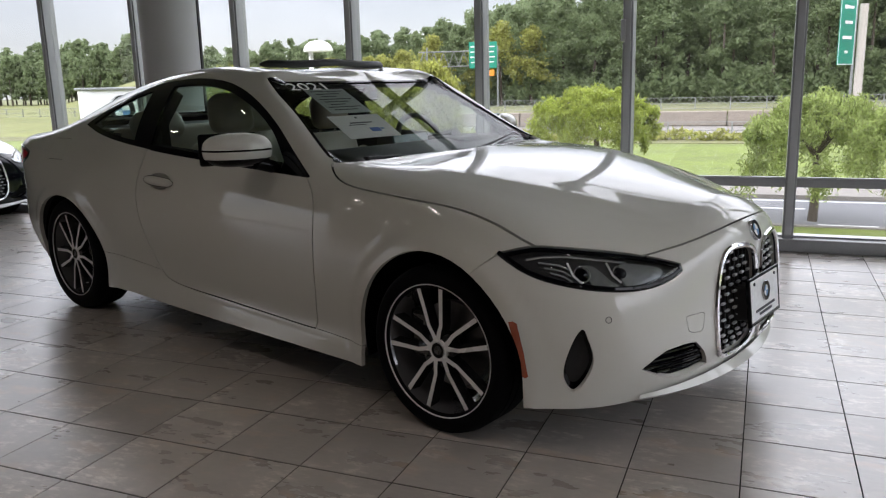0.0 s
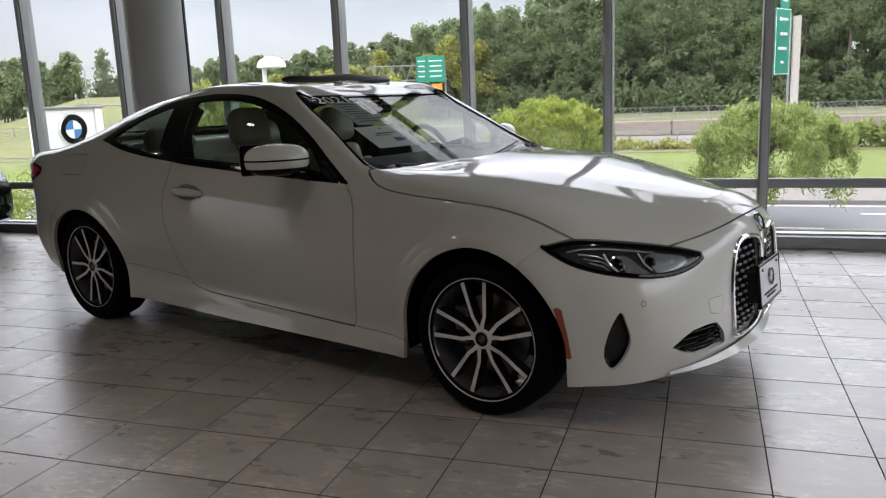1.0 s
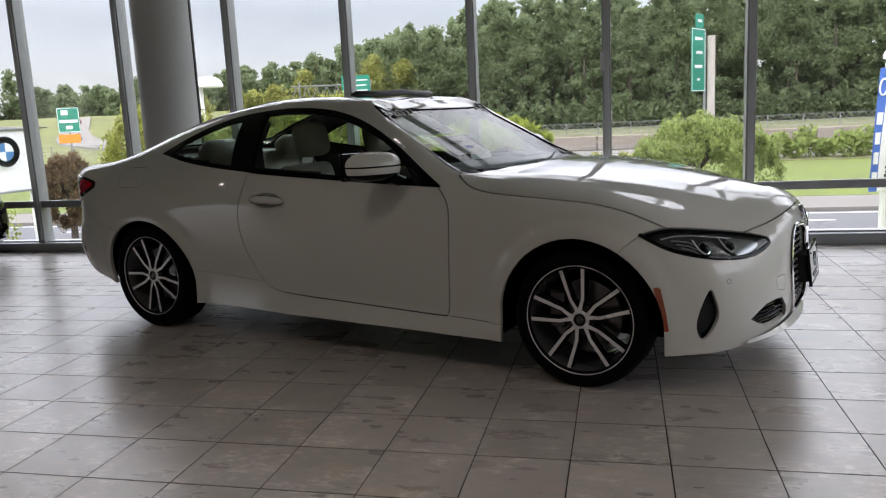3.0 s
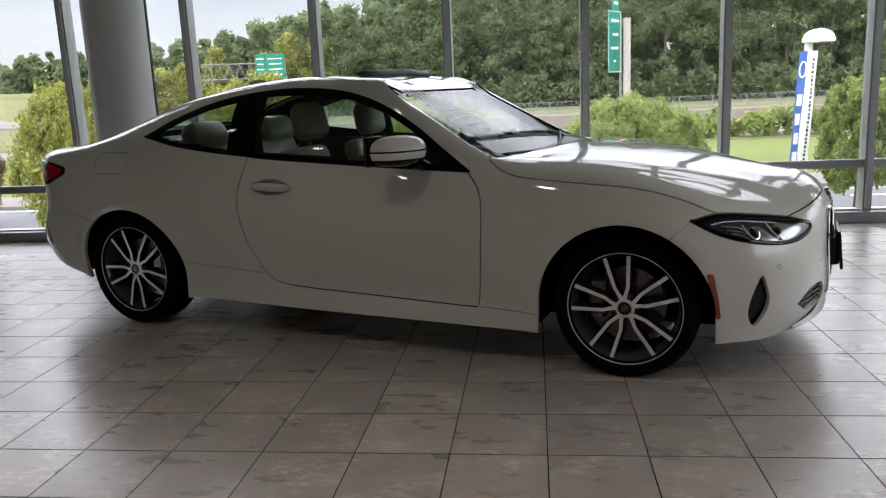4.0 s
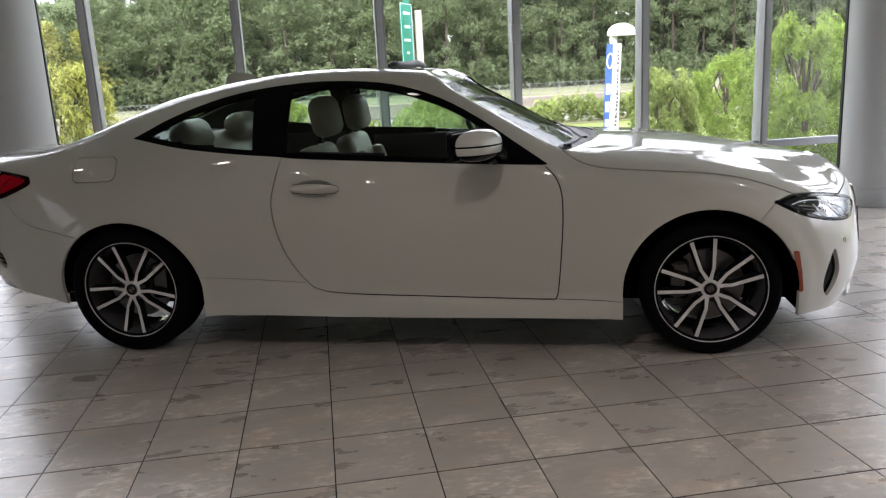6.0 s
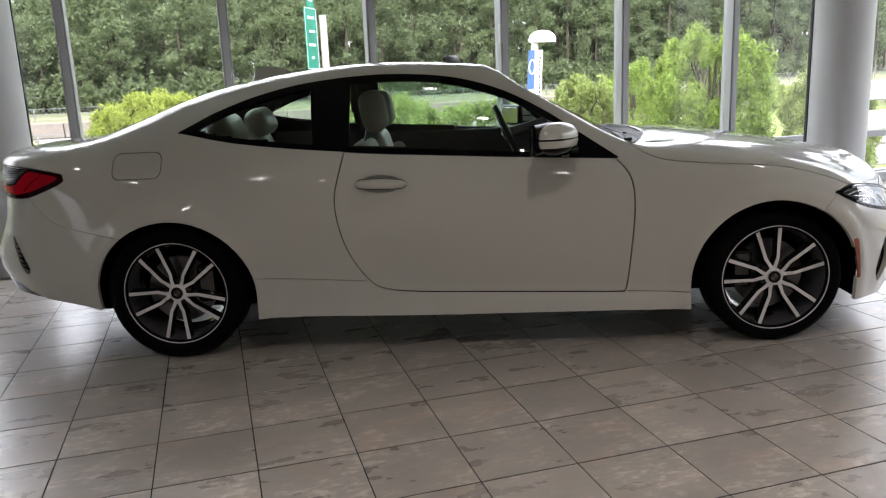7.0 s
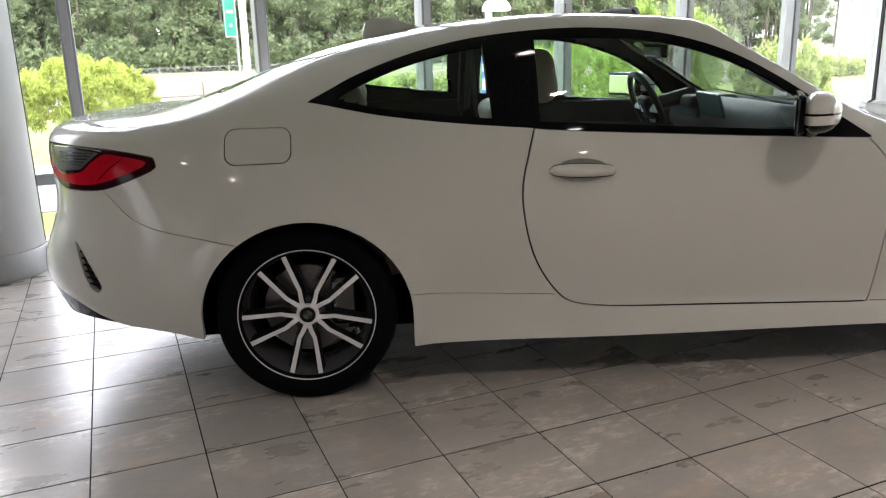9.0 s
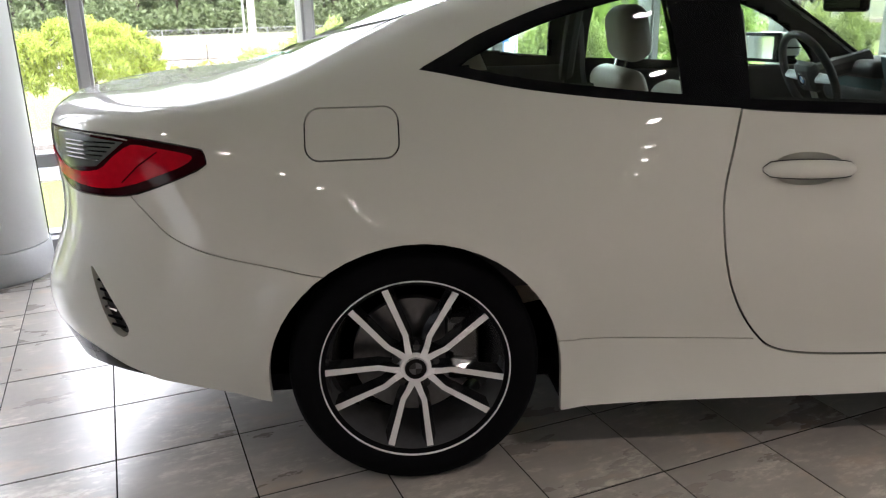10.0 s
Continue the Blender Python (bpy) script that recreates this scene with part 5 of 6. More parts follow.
def emit(name, faces, material, parent, sides="both", skirt=0.02, label="", sink=0.0):
    """Faces of the skin as one mesh with true surface normals and returned edges; sides: both, right or left."""
    index, co, nn = {}, [], []
    polys, loops_n = [], []
    own = set(faces)
    for f in faces:
        for v in f.verts:
            if v not in index:
                index[v] = len(co)
                n = Vector(v[sk.nrm]).normalized()
                co.append(v.co - n * sink)
                nn.append(n)
    for f in faces:
        polys.append([index[v] for v in f.verts])
        loops_n.append([nn[index[v]] for v in f.verts])
    if skirt:
        for f in faces:
            for lp in f.loops:
                e = lp.edge
                if sum(o in own for o in e.link_faces) == 1:
                    a, b = lp.vert, lp.link_loop_next.vert
                    if abs(a.co.y) < 1e-4 and abs(b.co.y) < 1e-4:
                        continue
                    ia, ib = index[a], index[b]
                    na, nb = nn[ia], nn[ib]
                    q = [co[ib], co[ia], co[ia] - na * skirt, co[ib] - nb * skirt]
                    base = len(co)
                    co.extend(q)
                    nn.extend([na, na, na, na])
                    fn = (q[1] - q[0]).cross(q[3] - q[0])
                    fn = fn.normalized() if fn.length > 1e-12 else na
                    polys.append([base, base + 1, base + 2, base + 3])
                    loops_n.append([fn] * 4)
    V, P, N = [], [], []
    if sides in ("both", "right"):
        V += [tuple(c) for c in co]
        P += polys
        N += [tuple(n) for l in loops_n for n in l]
    if sides in ("both", "left"):
        base = len(V)
        V += [(c.x, -c.y, c.z) for c in co]
        P += [[base + i for i in reversed(p)] for p in polys]
        N += [(n.x, -n.y, n.z) for l in loops_n for n in reversed(l)]
    me = bpy.data.meshes.new(name)
    me.from_pydata(V, [], P)
    me.polygons.foreach_set("use_smooth", [True] * len(me.polygons))
    me.normals_split_custom_set(N)
    me.materials.append(material)
    ob = new(name, me)
    ob.parent = parent
    if label:
        ob["label"] = label
    return ob


def named_island(f):
    c = sum((x.calc_center_median() for x in f), Vector()) / len(f)
    top = max(x.calc_center_median().z for x in f)
    return c, top


groups = {"body": [], "hood": [], "front_bumper": [], "rear_bumper": [], "tow_cap": []}
for isl in islands(BODY):
    c, top = named_island(isl)
    lo = min(x.calc_center_median().x for x in isl)
    if lo > 0.6 and c.z > 0.74:
        groups["hood"] += isl
    elif lo > 1.2:
        ys = [x.calc_center_median().y for x in isl]
        groups["tow_cap" if max(ys) - min(ys) < 0.13 else "front_bumper"] += isl
    elif max(x.calc_center_median().x for x in isl) < -1.4 and top < 0.9:
        groups["rear_bumper"] += isl
    else:
        groups["body"] += isl
for nm, fs in groups.items():
    if fs:
        for half in (("right", "left") if nm == "tow_cap" else ("both",)):
            emit(nm, fs, PAINT, car, half)
faces_of = {k: [f for f in sk.bm.faces if f[sk.pid] == k] for k in range(19)}
doors = {}
for side, s in (("right", -1), ("left", 1)):
    doors[s] = emit("door", faces_of[DOOR_P], PAINT, car, side)
    emit("side_window", faces_of[FGLASS], CAR_GLASS, doors[s], side, 0, "tinted door glass", 0.006)
    emit("quarter_window", faces_of[RGLASS], CAR_GLASS, car, side, 0, "tinted rear quarter glass", 0.006)
    emit("window_trim", faces_of[TRIM], BLACK_GLOSS, car, side, 0.01, "gloss black window surround")
    if faces_of[CAP]:
        if s < 0:
            emit("fuel_flap", faces_of[CAP], PAINT, car, side)
        else:
            emit("body_panel", faces_of[CAP], PAINT, car, side)
emit("rear_diffuser", faces_of[VENT], BLACK_GLOSS, car, "both", 0.01, "gloss black lower bumper insert", 0.006)
emit("side_marker", faces_of[MARK], AMBER, car, "right", 0.004, "amber side marker")
emit("side_marker", faces_of[MARK], AMBER, car, "left", 0.004, "amber side marker")
emit("windscreen", faces_of[SCREEN_P], SCREEN_GLASS, car, "both", 0, "clear windscreen", 0.006)
for fore in (True, False):
    emit("screen_edge", [f for f in faces_of[FRIT] if (f.calc_center_median().x > -.3) == fore], BLACK_GLOSS, car, "both", 0.01, "black glass edge")
emit("cowl", faces_of[COWL], BLACK_MATT, car, "both", 0.02, "black plastic cowl", 0.012)
emit("rear_window", faces_of[BACK], CAR_GLASS, car, "both", 0, "dark rear window", 0.004)

# inner lining of the shell, with the glass areas and wheel openings left free
inner = skin - skin_n * 0.028
cen = 0.25 * (inner[:-1, :-1] + inner[1:, :-1] + inner[1:, 1:] + inner[:-1, 1:])
flat = cen.reshape(-1, 3)
free = np.zeros(len(flat), bool)
sidew = (skin_n[:-1, :-1].reshape(-1, 3)[:, 1] < -0.12)
topw = (skin_n[:-1, :-1].reshape(-1, 3)[:, 2] > 0.2)
for lp in (FRONT_GLASS, REAR_GLASS):
    free |= inside(grown(lp, 0.006), flat[:, [0, 2]]) & sidew
for ax in (-AXLE, AXLE):
    free |= inside(grown(arch(ax), 0.03), flat[:, [0, 2]])
for lp in (SCREEN_LOOP, REAR_SCREEN, SUNROOF):
    free |= inside(lp, flat[:, [0, 1]]) & topw
quads = []
for k, ok in enumerate(~free):
    if ok:
        i, j = divmod(k, NV - 1)
        quads.append((i * NV + j, i * NV + j + 1, (i + 1) * NV + j + 1, (i + 1) * NV + j))
iv = inner.reshape(-1, 3)
V = [tuple(v) for v in iv] + [(x, -y, z) for x, y, z in iv]
P = quads + [tuple(len(iv) + q for q in f[::-1]) for f in quads]
pymesh("inner_lining", V, P, DARK, car, "dark cabin lining", True)
part("underbody", box((3.7, 1.5, 0.05), (-.02, 0, .25)), WELL, car)
part("underbody_tunnel", box((3.0, 0.9, 0.04), (0, 0, .19)), BLACK_MATT, car)

for ax in (-AXLE, AXLE):
    for s in (-1, 1):
        bm = bmesh.new()
        rows = []
        for a in np.linspace(-0.25, math.pi + (0.25 if ax > 0 else 0.02), 24):
            r0 = 0.405
            rows.append([bm.verts.new((ax + r0 * math.cos(a), s * y, 0.30 + r0 * math.sin(a) * 1.0)) for y in (.865, .60, .48)])
        for a, b in zip(rows, rows[1:]):
            for k in range(2):
                bm.faces.new((a[k], a[k + 1], b[k + 1], b[k]))
        hub = bm.verts.new((ax, s * .48, .30))
        for a, b in zip(rows, rows[1:]):
            bm.faces.new((a[2], hub, b[2]))
        part("wheel_well", bm, WELL, car)


# ---- wheels ----
def spoke_outline(c, s):
    """One spoke of a pair: a narrow blade from the rim in to the hub, bent near the hub."""
    pts = []
    for r, off, w in ((.2472, 12.8, .0090), (.16, 14.3, .0078), (.096, 17.2, .0074), (.070, 14.0, .0078), (.036, 6, .0095)):
        a = radians(c + s * off)
        pts.append((Vector((r * math.cos(a), r * math.sin(a))), w))
    left, right = [], []
    for i, (p, w) in enumerate(pts):
        d = (pts[min(i + 1, 4)][0] - pts[max(i - 1, 0)][0]).normalized()
        n = Vector((-d.y, d.x))
        left.append(p + n * w)
        right.append(p - n * w)
    mid = [p for p, _ in pts]
    back = [p + (p - q) * 1.2 for p, q in zip(left, mid)] + [p + (p - q) * 1.2 for p, q in zip(right, mid)][::-1]
    return [tuple(v) for v in left + right[::-1]], [tuple(v) for v in back]


def wheel(x, y, spin, R=.330):
    """Tyre, rim, ten paired spokes, brake disc and badge; the outer face looks to -y."""
    w = new("wheel")
    w.empty_display_size = 0.05
    w.parent = car
    w.matrix_basis = pose(x, y, R - .003, 0, 0, 180 if y > 0 else 0)
    part("tyre", lathe([(.236, -.094), (.2520, -.1045), (.264, -.1125), (.287, -.1125), (R - .018, -.106), (R - .0055, -.092), (R, -.070), (R, -.060), (R - .0055, -.058), (R - .0055, -.052), (R, -.050), (R, -.018), (R - .0055, -.016), (R - .0055, -.010), (R, -.008), (R, .07), (R - .0055, .092), (R - .03, .110), (.26, .113), (.236, .098)], 72), RUBBER, w, "black low-profile tyre", True)
    part("rim_lip", lathe([(.2468, -.098), (.2472, -.1055), (.2496, -.1065), (.2515, -.102), (.2515, -.094)], 72), ALU, w, "bright machined rim edge", True)
    part("rim_barrel", lathe([(.2470, -.092), (.2450, -.098), (.2375, -.088), (.2335, -.070), (.2275, -.060), (.222, -.045), (.2085, -.010), (.2085, .012), (.205, .02), (.205, .09), (.24, .10)], 64), BARREL, w, "dark grey glossy rim barrel", True)
    front = -.083
    for k in range(5):
        c = spin + 72 * k
        for s in (-1, 1):
            face, back = spoke_outline(c, s)
            bm = bmesh.new()
            n = len(face)
            rise = [.0, .0, .004, .008, .010, .010, .008, .004, .0, .0]
            a = [bm.verts.new((p[0], front + 0.001 + h * -0.2, p[1])) for p, h in zip(face, rise)]
            b = [bm.verts.new((p[0], front + .034, p[1])) for p in back]
            for i in range(n):
                j = (i + 1) % n
                bm.faces.new((a[i], a[j], b[j], b[i]))
            for i in range(n // 2 - 1):
                bm.faces.new((a[i], a[i + 1], a[n - 2 - i], a[n - 1 - i]))
                bm.faces.new((b[i], b[n - 1 - i], b[n - 2 - i], b[i + 1]))
            bmesh.ops.recalc_face_normals(bm, faces=bm.faces[:])
            part("spoke", bm, RIM_DARK, w)
            bm_face = bmesh.new()
            v = [bm_face.verts.new((p[0], front - .0015 + h * -0.2, p[1])) for p, h in zip(face, rise)]
            for i in range(n // 2 - 1):
                bm_face.faces.new((v[i], v[i + 1], v[n - 2 - i], v[n - 1 - i]))
            bm_face.normal_update()
            bmesh.ops.solidify(bm_face, geom=bm_face.faces[:], thickness=0.0012)
            part("spoke_face", bm_face, ALU, w, "bright machined spoke face")
    part("hub", lathe([(.0005, front - .002), (.030, front - .002), (.040, front + .004), (.062, front + .012), (.066, front + .05)], 40), RIM_DARK, w, "dark hub", True)
    part("hub_ring", lathe([(.030, front - .0025), (.0325, front - .006), (.040, front - .006), (.0425, front + .002)], 40), ALU, w, "", True)
    roundel(w, pose(0, front - .004, 0), .0285, BLACK_GLOSS, RIM_DARK, STEEL)
    for k in range(5):
        a = radians(spin + 36 + 72 * k)
        part("wheel_bolt", capped([(.009, front + .004), (.009, front + .03)], 10, "Y", (.056 * math.cos(a), 0, .056 * math.sin(a))), BLACK_MATT, w)
    part("brake_disc", lathe([(.05, .0), (.165, .0), (.165, .028), (.05, .028)], 48), STEEL, w, "grey steel brake disc", True)
    part("brake_caliper", box((.09, .09, .19), (-.13 if x > 0 else .13, -.0, .03), .02), RIM_DARK, w)
    return w


TRACK = .785
for y in (-TRACK, TRACK):
    wheel(AXLE + .006, y * 1.035, 99 if y < 0 else 98, .315)
    wheel(-AXLE, y, 121)


# ---- points and strips on the skin ----
from_skin = skin.reshape(-1, 3)
from_n = skin_n.reshape(-1, 3)


def on_skin(p, way, lift=0.0):
    """The place on the right side's skin that shows at a point seen from the side, top, front or corner."""
    e1, e2, w = (np.array(v) for v in WAYS[way])
    face = from_n @ w > 0.1
    d = (from_skin @ e1 - p[0]) ** 2 + (from_skin @ e2 - p[1]) ** 2
    d[~face] = 9
    idx = np.argsort(d)[:6]
    wgt = 1 / (d[idx] + 1e-6)
    wgt /= wgt.sum()
    q = (from_skin[idx] * wgt[:, None]).sum(0)
    n = (from_n[idx] * wgt[:, None]).sum(0)
    n /= np.linalg.norm(n)
    # move to the asked point along the tangent plane
    dn = np.array([p[0] - q @ e1, p[1] - q @ e2])
    t = e1 * dn[0] + e2 * dn[1]
    t = t - w * (t @ n) / (w @ n)
    return Vector(q + t + n * lift), Vector(n)


def patch(name, loop, way, lift, material, parent, label="", thick=0.003, left=False, deep=0.0):
    """A thin plate that follows the skin inside an outline."""
    loop = np.asarray(loop, float)
    c = loop.mean(0)
    rings = [1.0, .97, .75, .5, .25]
    V, F = [], []
    n = len(loop)
    for i, k in enumerate(rings):
        for p in loop:
            q, nn = on_skin(c + (p - c) * k, way, (lift if i else lift - thick) - deep * (1 - k * k) ** .7)
            V.append(q)
    q, nn = on_skin(c, way, lift - deep)
    V.append(q)
    for i in range(len(rings) - 1):
        for j in range(n):
            F.append((i * n + j, i * n + (j + 1) % n, (i + 1) * n + (j + 1) % n, (i + 1) * n + j))
    last = (len(rings) - 1) * n
    for j in range(n):
        F.append((last + j, last + (j + 1) % n, len(V) - 1))
    if left:
        V = [(v[0], -v[1], v[2]) for v in V]
    bm = bmesh.new()
    vs = [bm.verts.new(v) for v in V]
    for f in F:
        bm.faces.new([vs[i] for i in f])
    bmesh.ops.recalc_face_normals(bm, faces=bm.faces[:])
    if bm.faces[0].normal.dot(nn if not left else Vector((nn.x, -nn.y, nn.z))) < -0.5 or sum(f.normal.dot(nn if not left else Vector((nn.x, -nn.y, nn.z))) for f in bm.faces) < 0:
        bmesh.ops.reverse_faces(bm, faces=bm.faces[:])
    return part(name, bm, material, parent, label, True)


def skin_tube(line, way, lift, radius, n=8, left=False, flat=1.0):
    pts = [on_skin(p, way, lift)[0] for p in line]
    if left:
        pts = [Vector((p.x, -p.y, p.z)) for p in pts]
    return tube(pts, radius, n, flat=flat)


def facing(p, n, up=(0, 0, 1)):
    """A pose at p whose -y looks along n."""
    n, up = Vector(n).normalized(), Vector(up)
    x = (-n).cross(up).normalized()
    z = x.cross(-n).normalized()
    m = Matrix((x, -n, z)).transposed().to_4x4()
    m.translation = p
    return m


# ---- lamps ----
def lamp_point(h, z, lift, left=False):
    p, n = on_skin((h, z), "corner", lift)
    return (Vector((p.x, -p.y, p.z)), Vector((n.x, -n.y, n.z))) if left else (p, n)


for side, left in (("right", False), ("left", True)):
    lamp_all = [f for k in (LAMP, REF_A, REF_B, REF_C) for f in faces_of[k]]
    house = emit("headlight", lamp_all, LAMP_HOUSE, car, side, 0.0, "clear-lens headlight with grey housing", 0.050)
    emit("lens", lamp_all, LAMP_GLASS, house, side, 0.05, "clear lamp lens")
    c = HEADLAMP.mean(0)
    rim = bmesh.new()
    edge = [lamp_point(*p, -0.004, left)[0] for p in grown(HEADLAMP, -0.009)]
    tube(edge + edge[:1], 0.0085, 6, rim)
    part("bezel", rim, BLACK_GLOSS, house, "black lamp edge", True)
    for pid, mat_, dip in ((REF_A, STEEL, .030), (REF_B, LAMP_GREY, .022), (REF_C, LAMP_GREY, .018)):
        emit("reflector", faces_of[pid], mat_, house, side, 0.02, "pale grey reflector", dip)
    for h, z in ((.838, .648), (.975, .642)):
        p, n = lamp_point(h, z, -0.030, left)
        fm = facing(p, n)
        part("projector", lathe([(.0005, -.020), (.012, -.018), (.020, -.010), (.023, 0), (.027, .002), (.027, .02)], 24), BLACK_GLOSS, house, "dark projector lens", True, fm)
        bm = bmesh.new()
        tube([lamp_point(h - .045, z + .035, -.020, left)[0], lamp_point(h - .032, z - .005, -.018, left)[0], lamp_point(h - .005, z - .030, -.018, left)[0]], 0.0035, 6, bm)
        part("light_guide", bm, STICKER, house, "white light guide", True)
    for k in range(3):
        bm = bmesh.new()
        tube([lamp_point(.695 + .018 * k, .688 - .016 * k, -.024, left)[0], lamp_point(.765 + .006 * k, .678 - .018 * k, -.022, left)[0], lamp_point(.80, .662 - .018 * k, -.022, left)[0]], 0.0035, 6, bm)
        part("fin", bm, FRAME_BRIGHT, house, "bright inner fin", True)
    for h, z in ((.838, .648), (.975, .642)):
        p, n = lamp_point(h, z, -0.030, left)
        part("projector_ring", lathe([(.0235, -.004), (.0255, -.009), (.030, -.008), (.031, .004)], 24), CHROME, house, "chrome projector ring", True, facing(p, n))
    bm = bmesh.new()
    tube([lamp_point(h, z, -.024, left)[0] for h, z in ((.655, .696), (.72, .706), (.80, .704), (.90, .690), (1.0, .674))], 0.0045, 6, bm)
    part("light_strip", bm, FRAME_BRIGHT, house, "pale upper light strip", True)

    tl = emit("taillight", faces_of[TLAMP], RED_DARK, car, side, 0.02, "red wrap-round taillight with smoked upper part")
    emit("red_lens", faces_of[TRED], RED_GLASS, tl, side, 0.004, "bright red lens", -0.002)
    emit("smoked_lens", faces_of[TGREY], GREY_LENS, tl, side, 0.004, "smoked grey lens", -0.002)
    for k in range(5):
        z = .897 + .010 * k
        part("lens_rib", skin_tube([(-2.27, z), (-2.21, z), (-2.17 + .012 * k, z)], "side", 0.006, 0.0018, 5, left), BLACK_GLOSS, tl)
    part("lens_edge", skin_tube([(-2.30, .952), (-2.22, .956), (-2.12, .949), (-2.09, .944)], "side", 0.005, 0.0022, 5, left), CHROME, tl)
    part("lens_joint", skin_tube([(-2.115, .845), (-2.07, .885), (-2.02, .918)], "side", 0.004, 0.0016, 5, left), RED_DARK, tl)

    # grille, intakes and vents
    grille = patch("kidney_grille", grown(KIDNEY, 0.006), "front", -0.035, BLACK_GLOSS, car, "tall kidney grille with chrome surround", left=left)
    part("chrome_surround", skin_tube([tuple(p) for p in KIDNEY] + [tuple(KIDNEY[0]), tuple(KIDNEY[1])], "front", 0.002, 0.0105, 8, left), CHROME, grille, "bright chrome surround", True)
    studs = bmesh.new()
    for r in range(13):
        z = .285 + .030 * r
        for q in range(6):
            y = -.312 + .058 * q + (.029 if r % 2 else 0)
            if inside(grown(KIDNEY, -0.018), np.array([(y, z)]))[0]:
                p, n = on_skin((y, z), "front", -0.016)
                box((.011, .027, .009), ((p.x, -p.y, p.z) if left else p), .002, 1, bm=studs)
    tagged(part("grille_studs", studs, FRAME_LIGHT, grille, "small bright studs"), kind="stuff")
    for q in range(9):
        y = -.315 + .036 * q
        zs = [z for z in np.linspace(.27, .66, 30) if inside(grown(KIDNEY, -0.006), np.array([(y, z)]))[0]]
        if len(zs) > 3:
            part("slat", skin_tube([(y, z) for z in zs[::3] + zs[-1:]], "front", -0.024, 0.006, 5, left), BLACK_GLOSS, grille)
    patch("air_curtain", grown(CURTAIN, 0.004), "side", -0.012, BLACK_GLOSS, car, "dark air curtain opening", left=left, deep=0.03)
    intake = patch("lower_intake", grown(INTAKE, 0.003), "front", -0.026, BLACK_GLOSS, car, "black lower intake with slats", left=left)
    for k in range(4):
        z = .284 + .024 * k
        ys = [y for y in np.linspace(-.66, -.35, 24) if inside(INTAKE, np.array([(y, z)]))[0]]
        if len(ys) > 3:
            part("slat", skin_tube([(y, z) for y in ys[::4] + ys[-1:]], "front", -0.016, 0.0055, 6, left), BLACK_GLOSS, intake)
    rv = patch("rear_vent", grown(REAR_VENT, 0.003), "side", -0.02, BLACK_MATT, car, "dark rear bumper vent with ribs", left=left)
    for k in range(6):
        z = .458 + .024 * k
        x = -2.192 - .0065 * k
        part("rib", skin_tube([(x - .022 + .002 * k, z + .004), (x + .016, z - .004)], "side", -0.008, 0.004, 5, left), BLACK_GLOSS, rv)
    part("parking_sensor", skin_tube([tuple(np.array((.906 + .010 * math.cos(a), .499 + .010 * math.sin(a)))) for a in np.linspace(0, 6.5, 16)], "corner", 0.0005, 0.0012, 5, left), INK, car)

    # door handle in its cup
    s = 1 if left else -1
    cup = patch("handle_cup", HANDLE_CUP, "side", 0.0, PAINT, doors[s], "recessed cup behind the handle", thick=0.0, left=left, deep=0.026)
    bm = bmesh.new()
    pts, rad = [], []
    for k, t in enumerate(np.linspace(0, 1, 17)):
        x = -.528 + .242 * t
        lift = 0.001 + 0.017 * math.sin(math.pi * t) ** .5
        p, n = on_skin((x, .822 - .008 * t), "side", lift)
        pts.append((p.x, -p.y, p.z) if left else tuple(p))
        rad.append(0.0055 + 0.0185 * math.sin(math.pi * min(t * 1.01, 1)) ** .24)
    tube(pts, rad, 14, bm, flat=1.0)
    grip = part("handle", bm, PAINT, doors[s], "white pull handle", True)
    # black bar along the grip's outline draws the shaded gap round it
    rim = []
    for e, ts in ((1, np.linspace(0, 1, 17)), (-1, np.linspace(1, 0, 17))):
        for t in ts:
            r = 0.0055 + 0.0185 * math.sin(math.pi * min(t * 1.01, 1)) ** .24
            p, n = on_skin((-.528 + .242 * t, .822 - .008 * t + e * r), "side", 0.001 + 0.017 * math.sin(math.pi * t) ** .5)
            rim.append((p.x, -p.y, p.z) if left else tuple(p))
    part("handle_gasket", tube(rim + rim[:1], 0.0016, 6), BLACK_MATT, grip, "thin dark line drawn for the shaded gap round the handle", True)

